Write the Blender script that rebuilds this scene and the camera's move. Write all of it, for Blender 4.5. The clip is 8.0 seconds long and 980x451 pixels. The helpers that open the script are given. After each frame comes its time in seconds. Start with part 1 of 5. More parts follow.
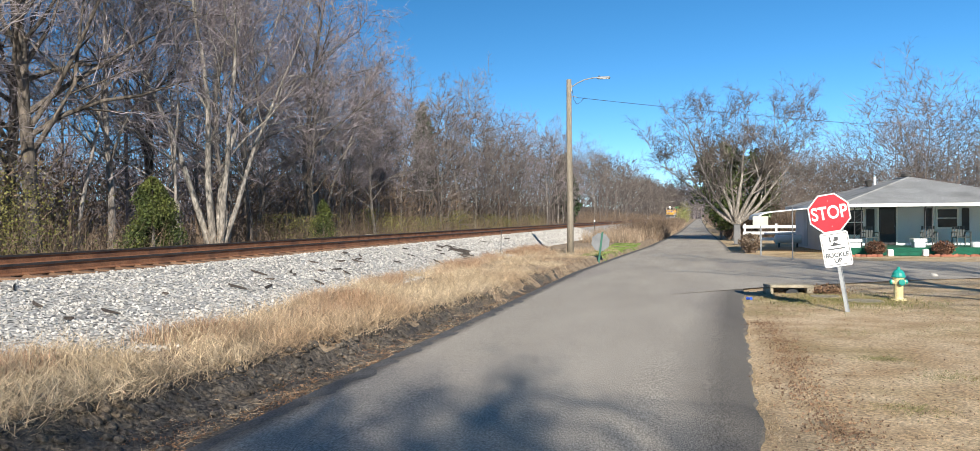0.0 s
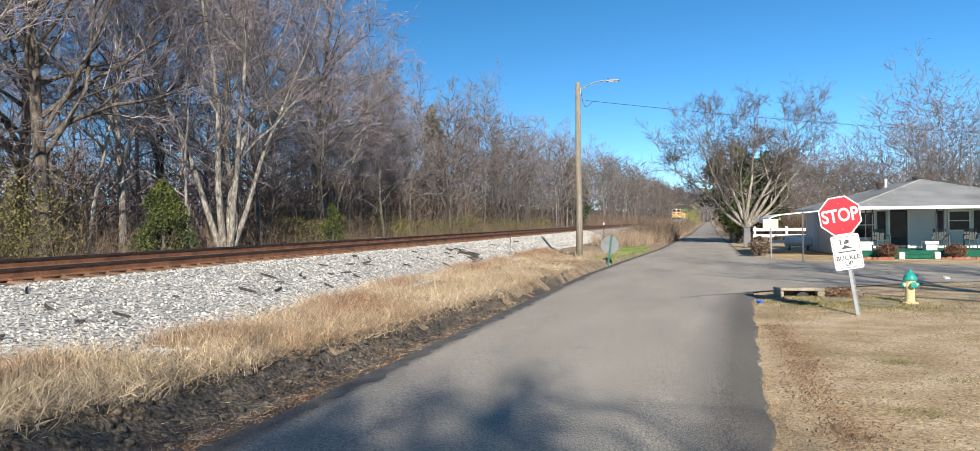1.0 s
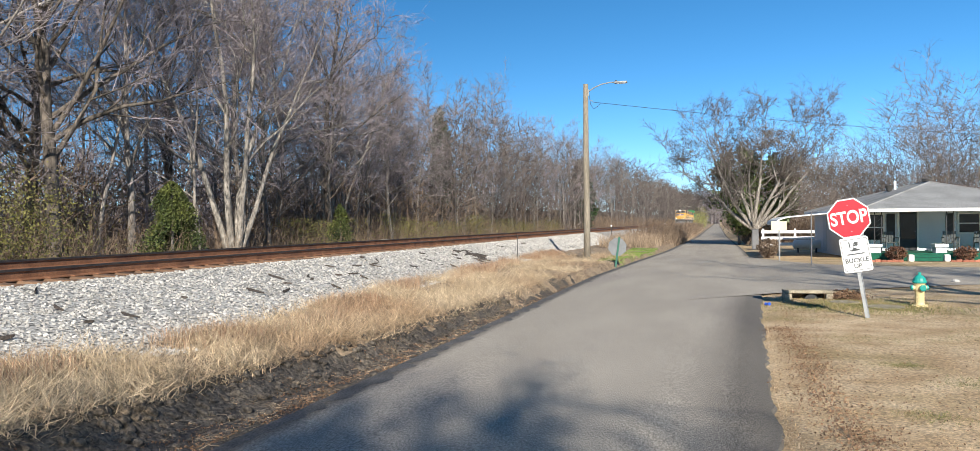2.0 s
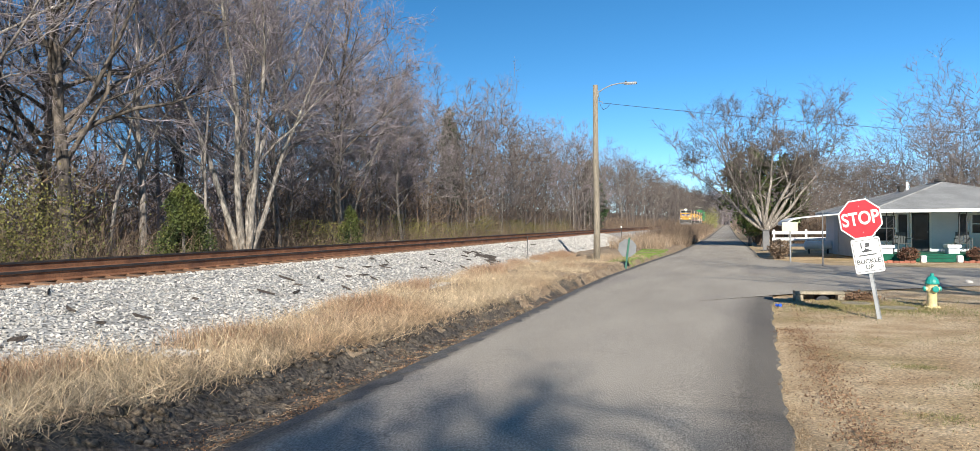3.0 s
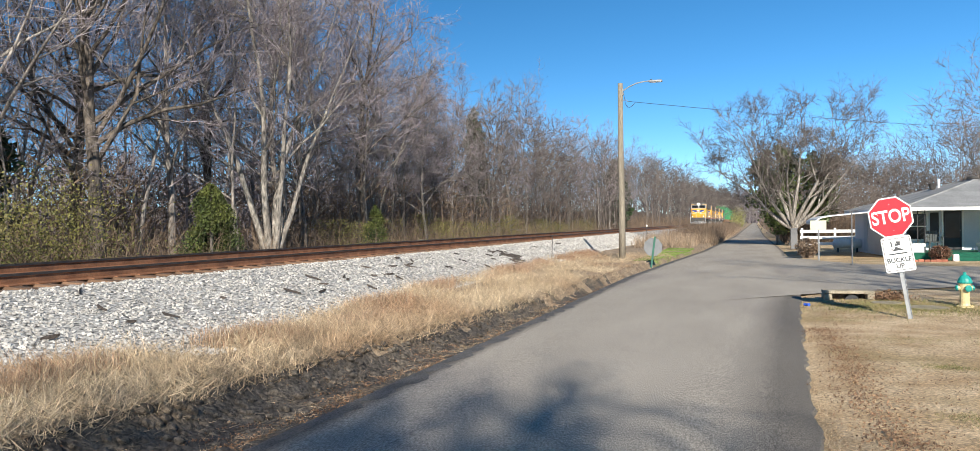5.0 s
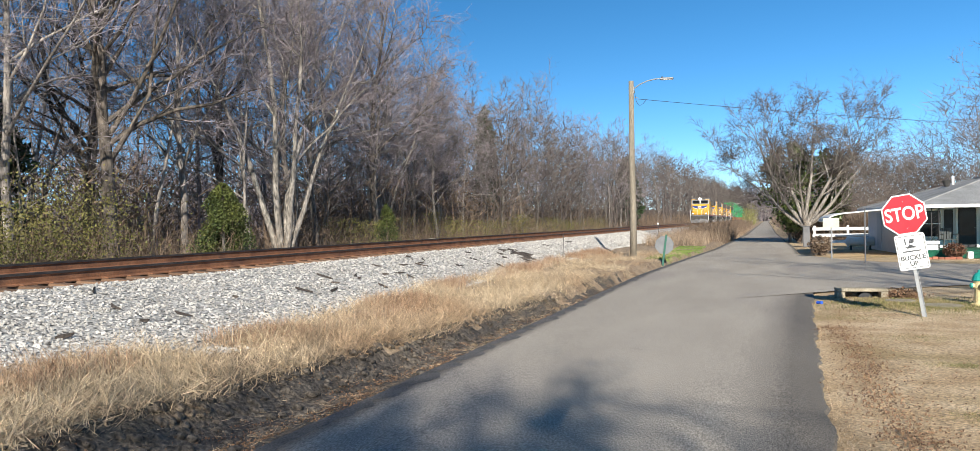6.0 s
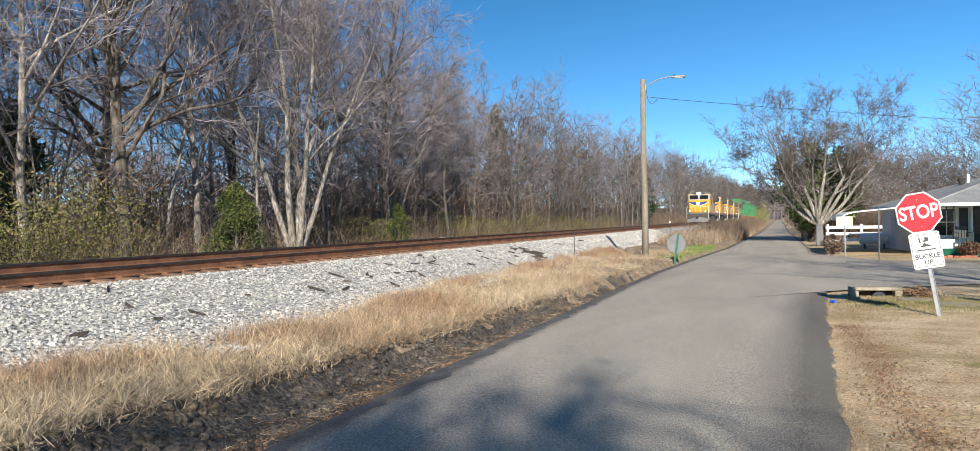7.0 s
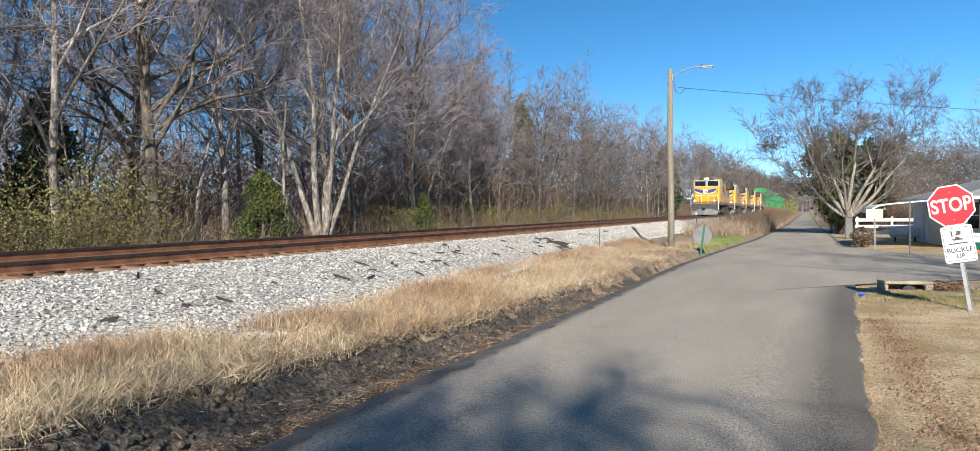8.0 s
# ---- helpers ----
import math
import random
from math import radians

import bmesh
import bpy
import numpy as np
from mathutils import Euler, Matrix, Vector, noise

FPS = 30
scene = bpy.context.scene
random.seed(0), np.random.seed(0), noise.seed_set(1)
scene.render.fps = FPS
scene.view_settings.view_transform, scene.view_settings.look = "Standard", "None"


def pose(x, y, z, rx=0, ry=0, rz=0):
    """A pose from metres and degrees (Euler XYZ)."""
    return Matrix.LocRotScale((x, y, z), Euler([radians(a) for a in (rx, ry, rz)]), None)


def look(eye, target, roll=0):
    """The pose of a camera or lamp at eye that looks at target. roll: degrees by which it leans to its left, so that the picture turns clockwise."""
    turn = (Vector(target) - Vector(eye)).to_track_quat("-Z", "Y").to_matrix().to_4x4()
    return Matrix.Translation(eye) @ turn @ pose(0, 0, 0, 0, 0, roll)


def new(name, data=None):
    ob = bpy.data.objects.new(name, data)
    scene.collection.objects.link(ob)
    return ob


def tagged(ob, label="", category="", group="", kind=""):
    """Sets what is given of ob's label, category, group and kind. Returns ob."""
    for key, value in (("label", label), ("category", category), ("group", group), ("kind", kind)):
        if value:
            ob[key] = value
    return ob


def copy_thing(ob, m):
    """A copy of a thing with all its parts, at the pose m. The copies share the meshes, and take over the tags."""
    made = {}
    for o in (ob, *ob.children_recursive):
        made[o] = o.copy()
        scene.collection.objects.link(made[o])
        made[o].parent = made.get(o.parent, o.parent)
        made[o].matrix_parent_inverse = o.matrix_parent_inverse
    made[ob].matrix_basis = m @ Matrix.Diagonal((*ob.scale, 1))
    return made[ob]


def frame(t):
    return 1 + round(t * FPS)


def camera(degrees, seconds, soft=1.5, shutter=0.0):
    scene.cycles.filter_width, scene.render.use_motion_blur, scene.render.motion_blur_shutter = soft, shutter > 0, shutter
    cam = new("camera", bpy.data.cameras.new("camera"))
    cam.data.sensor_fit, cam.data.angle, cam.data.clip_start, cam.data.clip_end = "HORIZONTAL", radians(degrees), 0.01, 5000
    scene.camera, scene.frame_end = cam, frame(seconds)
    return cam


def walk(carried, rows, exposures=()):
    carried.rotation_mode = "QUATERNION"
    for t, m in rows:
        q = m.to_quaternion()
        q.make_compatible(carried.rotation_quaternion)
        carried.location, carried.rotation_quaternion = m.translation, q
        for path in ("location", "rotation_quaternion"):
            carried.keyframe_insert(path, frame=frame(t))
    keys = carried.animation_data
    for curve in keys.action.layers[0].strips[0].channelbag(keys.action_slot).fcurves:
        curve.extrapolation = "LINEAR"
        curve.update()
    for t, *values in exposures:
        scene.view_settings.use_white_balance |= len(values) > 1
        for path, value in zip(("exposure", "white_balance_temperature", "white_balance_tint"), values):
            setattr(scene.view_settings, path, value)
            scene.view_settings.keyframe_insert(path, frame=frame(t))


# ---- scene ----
# camera: held by hand at one spot, turning slowly to the left
cam = camera(62.0, 8.0, 0.8)
EYE = 1.65
TURNS = [
    (0.0, 89.510, 0.540, 14.419), (0.5, 89.632, 0.594, 14.734), (1.0, 89.732, 0.606, 15.056), (1.5, 89.803, 0.532, 15.336),
    (3.0, 89.944, 0.563, 16.262), (3.5, 89.935, 0.622, 16.764), (4.0, 89.938, 0.631, 17.098), (4.5, 89.943, 0.630, 17.565),
    (6.0, 89.807, 0.855, 18.763), (6.5, 89.754, 0.850, 19.157), (7.0, 89.734, 0.908, 19.563), (7.5, 89.627, 0.810, 20.424),
    (8.0, 89.043, 0.496, 21.312),
]
walk(cam, [(t, pose(0, 0, EYE, rx, ry, rz)) for t, rx, ry, rz in TURNS], exposures=[(0.0, 0.6, 6200, 8), (8.0, 0.6, 6200, 8)])

# ---- light: low winter sun behind the camera, clear sky ----
SUN = Vector((1.26, -3.86, 2.04)).normalized()
world = bpy.data.worlds.new("world")
scene.world = world
world.use_nodes = True
wt = world.node_tree
sky = wt.nodes.new("ShaderNodeTexSky")
sky.sky_type = "NISHITA"
sky.sun_disc = False
sky.sun_elevation = math.asin(SUN.z)
sky.sun_rotation = radians(198.1)
sky.altitude = 0
sky.air_density = 0.48
sky.dust_density = 0.0
sky.ozone_density = 1.5
tone = wt.nodes.new("ShaderNodeHueSaturation")
tone.inputs["Saturation"].default_value = 1.27
tone.inputs["Hue"].default_value = 0.491
wt.links.new(sky.outputs[0], tone.inputs["Color"])
wt.links.new(tone.outputs[0], wt.nodes["Background"].inputs[0])
wt.nodes["Background"].inputs[1].default_value = 0.104
sun = new("sun", bpy.data.lights.new("sun", "SUN"))
sun.data.energy = 5.0
sun.data.angle = radians(0.53)
sun.data.color = (1.0, 0.9, 0.76)
sun.matrix_world = look(SUN * 50, (0, 0, 0))


# ---- materials ----
def mat(name, c1, c2, scale=4.0, rough=0.8, metal=0.0, bump=0.3, fine=60.0, c3=None, spread=0.25, vary=0.0, island=0.0, spec=0.5,
        glow=None, size=0.02, stretch=None):
    """Two colours mixed by large noise, a third by stains, darkened by fine grain, with relief of the grain."""
    m = bpy.data.materials.new(name)
    m.use_nodes = True
    nt = m.node_tree
    n, l = nt.nodes, nt.links
    b = n["Principled BSDF"]
    co = n.new("ShaderNodeTexCoord").outputs["Object"]
    if stretch:
        mp = n.new("ShaderNodeMapping")
        mp.inputs["Scale"].default_value = stretch
        l.new(co, mp.inputs[0])
        co = mp.outputs[0]

    def tex(sc, detail=6.0):
        t = n.new("ShaderNodeTexNoise")
        t.inputs["Scale"].default_value = sc
        t.inputs["Detail"].default_value = detail
        l.new(co, t.inputs["Vector"])
        return t.outputs["Fac"]

    def ramp(fac, a, c, lo, hi):
        r = n.new("ShaderNodeValToRGB")
        r.color_ramp.elements[0].position, r.color_ramp.elements[1].position = lo, hi
        r.color_ramp.elements[0].color, r.color_ramp.elements[1].color = (*a, 1), (*c, 1)
        l.new(fac, r.inputs[0])
        return r.outputs[0]

    def mix(a, c, fac, kind="MIX"):
        x = n.new("ShaderNodeMixRGB")
        x.blend_type = kind
        for k, v in ((0, fac), (1, a), (2, c)):
            if isinstance(v, (int, float)):
                x.inputs[k].default_value = v
            elif isinstance(v, tuple):
                x.inputs[k].default_value = (*v, 1)
            else:
                l.new(v, x.inputs[k])
        return x.outputs[0]

    col = ramp(tex(scale), c1, c2, 0.35, 0.65)
    if c3:
        col = mix(col, c3, ramp(tex(scale * 0.37, 9), (0, 0, 0), (1, 1, 1), 0.52, 0.66))
    grain = tex(fine, 5)
    col = mix(col, ramp(grain, (1 - 2 * spread,) * 3, (1 + spread,) * 3, 0.3, 0.7), 1.0, "MULTIPLY")
    for amount, node, sock in ((vary, "ShaderNodeObjectInfo", "Random"), (island, "ShaderNodeNewGeometry", "Random Per Island")):
        if amount:
            col = mix(col, ramp(n.new(node).outputs[sock], (1 - amount,) * 3, (1 + amount,) * 3, 0, 1), 1.0, "MULTIPLY")
    l.new(col, b.inputs["Base Color"])
    b.inputs["Roughness"].default_value = rough
    b.inputs["Metallic"].default_value = metal
    b.inputs["Specular IOR Level"].default_value = spec
    if bump:
        bp = n.new("ShaderNodeBump")
        bp.inputs["Strength"].default_value = bump
        bp.inputs["Distance"].default_value = size
        l.new(grain, bp.inputs["Height"])
        l.new(bp.outputs[0], b.inputs["Normal"])
    if glow:
        b.inputs["Emission Color"].default_value = (*glow[:3], 1)
        b.inputs["Emission Strength"].default_value = glow[3]
    return m


M_asphalt = mat("asphalt", (0.405, 0.36, 0.303), (0.475, 0.424, 0.358), 0.9, 0.95, bump=0.25, fine=95, c3=(0.355, 0.316, 0.28), spread=0.3, size=0.01, stretch=(1, 0.3, 1), spec=0.25)


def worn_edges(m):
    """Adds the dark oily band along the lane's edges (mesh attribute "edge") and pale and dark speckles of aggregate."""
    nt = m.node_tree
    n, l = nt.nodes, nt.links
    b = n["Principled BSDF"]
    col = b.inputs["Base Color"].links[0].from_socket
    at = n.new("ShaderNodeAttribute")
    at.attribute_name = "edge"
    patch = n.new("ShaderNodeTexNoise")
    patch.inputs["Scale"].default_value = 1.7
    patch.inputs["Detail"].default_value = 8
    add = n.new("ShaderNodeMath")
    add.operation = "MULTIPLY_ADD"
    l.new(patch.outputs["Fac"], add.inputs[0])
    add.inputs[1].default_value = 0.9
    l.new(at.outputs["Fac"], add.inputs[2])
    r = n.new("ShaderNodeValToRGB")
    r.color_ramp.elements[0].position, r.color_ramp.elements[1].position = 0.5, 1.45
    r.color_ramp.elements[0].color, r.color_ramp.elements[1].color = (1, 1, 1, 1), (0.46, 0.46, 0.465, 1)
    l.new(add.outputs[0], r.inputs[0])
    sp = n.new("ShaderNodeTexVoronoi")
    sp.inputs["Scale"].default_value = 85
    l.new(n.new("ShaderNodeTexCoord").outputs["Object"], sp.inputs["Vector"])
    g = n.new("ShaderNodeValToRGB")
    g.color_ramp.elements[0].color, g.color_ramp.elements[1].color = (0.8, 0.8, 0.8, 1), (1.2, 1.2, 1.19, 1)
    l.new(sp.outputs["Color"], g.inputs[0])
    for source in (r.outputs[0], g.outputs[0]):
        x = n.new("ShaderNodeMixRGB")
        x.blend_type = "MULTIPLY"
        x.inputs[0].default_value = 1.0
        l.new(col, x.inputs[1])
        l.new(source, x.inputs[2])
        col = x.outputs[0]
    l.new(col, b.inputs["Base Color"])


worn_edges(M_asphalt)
M_asphalt_edge = mat("dark_asphalt_edge", (0.1, 0.095, 0.09), (0.165, 0.155, 0.146), 2, 0.85, bump=0.6, fine=70, spread=0.4, size=0.015)
M_earth = mat("dry_lawn_earth", (0.46, 0.315, 0.17), (0.69, 0.535, 0.34), 1.4, 0.95, bump=0.5, fine=34, c3=(0.4, 0.295, 0.145), spread=0.33, size=0.03)
M_dirt = mat("dark_wet_dirt", (0.078, 0.066, 0.056), (0.16, 0.134, 0.106), 3.0, 0.85, bump=0.9, fine=22, c3=(0.22, 0.165, 0.11), spread=0.45, size=0.05)
M_ballast = mat("ballast_bed", (0.42, 0.405, 0.38), (0.56, 0.54, 0.505), 1.2, 0.9, bump=0.6, fine=17, spread=0.5, size=0.06)
M_stone = mat("ballast_stone", (0.39, 0.37, 0.34), (0.54, 0.515, 0.48), 3, 0.85, bump=0.2, fine=40, spread=0.15, island=0.33)
M_straw = mat("dead_grass", (0.45, 0.335, 0.21), (0.62, 0.495, 0.335), 0.8, 0.85, bump=0, fine=9, c3=(0.37, 0.24, 0.145), spread=0.25, island=0.5)
M_cane = mat("dry_tan_cane", (0.27, 0.195, 0.13), (0.42, 0.325, 0.23), 0.8, 0.85, bump=0, fine=9, c3=(0.2, 0.14, 0.1), spread=0.2, island=0.45)
M_sandy = mat("bleached_grass_and_sand", (0.53, 0.4, 0.25), (0.68, 0.54, 0.37), 1.2, 0.9, bump=0, fine=6, spread=0.2, island=0.25)
M_weed = mat("reddish_dead_weeds", (0.34, 0.2, 0.12), (0.48, 0.33, 0.22), 0.8, 0.85, bump=0, fine=9, spread=0.2, island=0.45)
M_lawn = mat("brown_lawn_grass", (0.42, 0.285, 0.15), (0.62, 0.46, 0.28), 1.3, 0.9, bump=0, fine=5, c3=(0.34, 0.25, 0.115), spread=0.25, island=0.28)
M_ditch = mat("green_brown_grass", (0.16, 0.17, 0.05), (0.34, 0.28, 0.13), 1.5, 0.9, bump=0, fine=8, spread=0.2, island=0.3)
M_green = mat("green_grass", (0.15, 0.24, 0.04), (0.25, 0.34, 0.08), 0.8, 0.85, bump=0, fine=8, spread=0.2, island=0.3)
M_rail = mat("rusty_rail", (0.2, 0.085, 0.04), (0.3, 0.14, 0.07), 3, 0.75, bump=0.3, fine=50, c3=(0.13, 0.06, 0.035), spread=0.2)
# worn head; its dark colour also holds the shade on the rail's side
M_head = mat("worn_rail_head", (0.05, 0.042, 0.04), (0.09, 0.07, 0.06), 5, 0.45, 0.5, bump=0.05, fine=40, spread=0.1)
M_tie = mat("weathered_tie", (0.16, 0.09, 0.055), (0.25, 0.15, 0.09), 3, 0.9, bump=0.5, fine=30, vary=0.25, stretch=(1, 8, 8))
M_bark = mat("grey_bark", (0.19, 0.165, 0.145), (0.34, 0.305, 0.27), 2.5, 0.9, bump=0.8, fine=18, c3=(0.1, 0.085, 0.075), spread=0.35, vary=0.45, size=0.03, stretch=(1, 1, 0.3))
M_bark_pale = mat("pale_bark", (0.23, 0.205, 0.178), (0.4, 0.365, 0.32), 2.5, 0.9, bump=0.8, fine=14, c3=(0.13, 0.115, 0.098), spread=0.4, size=0.03, stretch=(1, 1, 0.3))
M_bark_dark = mat("dark_rough_bark", (0.1, 0.085, 0.07), (0.2, 0.165, 0.135), 3, 0.95, bump=1.0, fine=10, c3=(0.06, 0.05, 0.04), spread=0.4, size=0.06, stretch=(1, 1, 0.3))
M_thatch = mat("old_thatch", (0.27, 0.19, 0.12), (0.44, 0.335, 0.225), 1.6, 0.95, bump=0.8, fine=20, spread=0.35, size=0.04)
M_twig = mat("brown_twigs", (0.2, 0.173, 0.185), (0.33, 0.285, 0.3), 0.5, 0.9, bump=0, fine=3, spread=0.15, vary=0.3, island=0.35)
M_backtwig = mat("dull_brown_twigs", (0.125, 0.102, 0.09), (0.215, 0.178, 0.158), 0.5, 0.9, bump=0, fine=3, spread=0.15, vary=0.3, island=0.35)
M_brush = mat("brown_brush", (0.15, 0.105, 0.075), (0.24, 0.175, 0.12), 0.4, 0.9, bump=0, fine=3, c3=(0.13, 0.09, 0.07), spread=0.15, island=0.4)
M_privet = mat("yellow_green_leaves", (0.1, 0.1, 0.022), (0.19, 0.17, 0.05), 0.5, 0.7, bump=0, fine=4, spread=0.2, island=0.4)
M_cedar = mat("cedar_leaves", (0.028, 0.05, 0.012), (0.115, 0.13, 0.026), 1.3, 0.75, bump=0, fine=6, spread=0.2, island=0.5)
M_magnolia = mat("glossy_magnolia_leaves", (0.045, 0.08, 0.02), (0.15, 0.19, 0.055), 0.8, 0.5, bump=0, fine=5, spread=0.2, island=0.5)
M_willow = mat("yellow_green_twigs", (0.2, 0.2, 0.07), (0.32, 0.3, 0.12), 0.5, 0.9, bump=0, fine=3, spread=0.15, island=0.3)
M_pine = mat("dark_evergreen_leaves", (0.02, 0.045, 0.015), (0.05, 0.085, 0.03), 0.8, 0.6, bump=0, fine=6, spread=0.2, island=0.4)
M_floor = mat("forest_floor", (0.15, 0.105, 0.07), (0.23, 0.165, 0.11), 0.6, 0.95, bump=0.8, fine=9, spread=0.35, size=0.08)
M_pole = mat("weathered_pole_wood", (0.22, 0.19, 0.145), (0.33, 0.285, 0.22), 3, 0.9, bump=0.5, fine=35, spread=0.25, stretch=(3, 3, 0.15))
M_grey = mat("galvanised_steel", (0.32, 0.33, 0.335), (0.42, 0.43, 0.435), 4, 0.5, 0.4, bump=0.05, fine=50, spread=0.12)
M_red = mat("sign_red", (0.5, 0.012, 0.025), (0.56, 0.02, 0.035), 3, 0.4, bump=0, fine=20, spread=0.05)
M_white = mat("white_paint", (0.74, 0.74, 0.72), (0.82, 0.82, 0.8), 2, 0.55, bump=0.05, fine=30, spread=0.06)
M_black = mat("black_print", (0.045, 0.047, 0.05), (0.075, 0.077, 0.08), 4, 0.5, bump=0, spread=0.05)
M_greenpost = mat("green_post_paint", (0.02, 0.1, 0.07), (0.03, 0.15, 0.1), 5, 0.5, bump=0, spread=0.1)
M_hydrant = mat("hydrant_cream_paint", (0.66, 0.53, 0.26), (0.76, 0.63, 0.35), 5, 0.5, bump=0.1, fine=40, spread=0.12)
M_teal = mat("hydrant_teal_paint", (0.02, 0.28, 0.24), (0.03, 0.36, 0.3), 5, 0.45, bump=0.1, fine=40, spread=0.1)
M_concrete = mat("old_concrete", (0.31, 0.265, 0.19), (0.42, 0.365, 0.27), 3, 0.9, bump=0.4, fine=30, c3=(0.22, 0.19, 0.13), spread=0.25)
M_wallpaint = mat("white_house_siding", (0.72, 0.73, 0.76), (0.79, 0.8, 0.82), 1.5, 0.7, bump=0.1, fine=25, spread=0.06)
# the porch wall's bluish shade is put into this colour
M_shadeblue = mat("pale_blue_porch_wall", (0.58, 0.62, 0.66), (0.65, 0.685, 0.72), 1.5, 0.7, bump=0.1, fine=25, spread=0.06)
M_roof = mat("grey_shingles", (0.26, 0.26, 0.255), (0.33, 0.33, 0.325), 1.2, 0.9, bump=0.5, fine=40, c3=(0.2, 0.2, 0.195), spread=0.2)
M_shutter = mat("black_shutter", (0.012, 0.013, 0.016), (0.022, 0.024, 0.028), 4, 0.5, bump=0.05, spread=0.1)
M_carpet = mat("green_porch_carpet", (0.008, 0.085, 0.05), (0.012, 0.12, 0.07), 4, 0.95, bump=0.2, fine=80, spread=0.2)
M_glass = mat("dark_window_glass", (0.012, 0.013, 0.015), (0.02, 0.022, 0.025), 2, 0.12, bump=0, spread=0.05, spec=0.3)
M_silver = mat("dull_silver_paint", (0.33, 0.34, 0.35), (0.42, 0.43, 0.44), 3, 0.6, bump=0, spread=0.1)
M_yellow = mat("locomotive_yellow", (0.66, 0.34, 0.015), (0.74, 0.4, 0.03), 1.2, 0.4, bump=0.02, fine=30, spread=0.1)
M_lgrey = mat("locomotive_grey", (0.14, 0.14, 0.145), (0.2, 0.2, 0.205), 1.5, 0.6, bump=0.05, fine=30, spread=0.15)
M_dark = mat("dark_running_gear", (0.045, 0.042, 0.04), (0.085, 0.078, 0.07), 3, 0.8, bump=0.1, fine=30, spread=0.2)
M_bluemark = mat("blue_wing_paint", (0.02, 0.04, 0.2), (0.03, 0.06, 0.26), 4, 0.4, bump=0, spread=0.05)
M_redmark = mat("red_stripe_paint", (0.45, 0.03, 0.02), (0.5, 0.05, 0.03), 4, 0.4, bump=0, spread=0.05)
M_lamp = mat("lit_headlight", (0.9, 0.85, 0.7), (1, 0.95, 0.8), 4, 0.3, bump=0, spread=0.0, glow=(1.0, 0.86, 0.62, 9.0))
M_lampdim = mat("lit_ditch_light", (0.9, 0.85, 0.7), (1, 0.95, 0.8), 4, 0.3, bump=0, spread=0.0, glow=(1.0, 0.86, 0.62, 2.5))
M_container = mat("green_container_paint", (0.02, 0.22, 0.06), (0.04, 0.3, 0.09), 0.8, 0.5, bump=0.05, fine=20, spread=0.12, vary=0.15)
M_cont2 = mat("rusty_well_car", (0.3, 0.14, 0.05), (0.42, 0.2, 0.07), 1.2, 0.7, bump=0.1, fine=20, spread=0.2)
M_leaf = mat("fallen_leaves", (0.14, 0.077, 0.045), (0.3, 0.18, 0.1), 3, 0.85, bump=0, spread=0.2, island=0.5)
M_azalea = mat("reddish_bush_leaves", (0.12, 0.055, 0.035), (0.19, 0.095, 0.05), 2, 0.8, bump=0, spread=0.2, island=0.4)
M_brick = mat("red_edging_brick", (0.3, 0.1, 0.06), (0.4, 0.16, 0.1), 4, 0.9, bump=0.3, fine=40, spread=0.2, vary=0.25)
M_driftwood = mat("old_tie_splinters", (0.05, 0.04, 0.035), (0.1, 0.08, 0.065), 4, 0.9, bump=0.4, fine=40, spread=0.3, vary=0.3)
M_blue = mat("blue_plastic", (0.03, 0.1, 0.6), (0.04, 0.13, 0.7), 4, 0.4, bump=0, spread=0.05)
M_dullgrey = mat("dull_aluminium", (0.15, 0.157, 0.165), (0.2, 0.207, 0.215), 4, 0.6, 0.0, bump=0.05, fine=50, spread=0.08)
M_chair = mat("grey_green_metal", (0.045, 0.055, 0.055), (0.075, 0.085, 0.085), 4, 0.6, bump=0, spread=0.1)
M_wire = mat("black_cable", (0.02, 0.02, 0.02), (0.04, 0.04, 0.04), 4, 0.6, bump=0, spread=0.1)


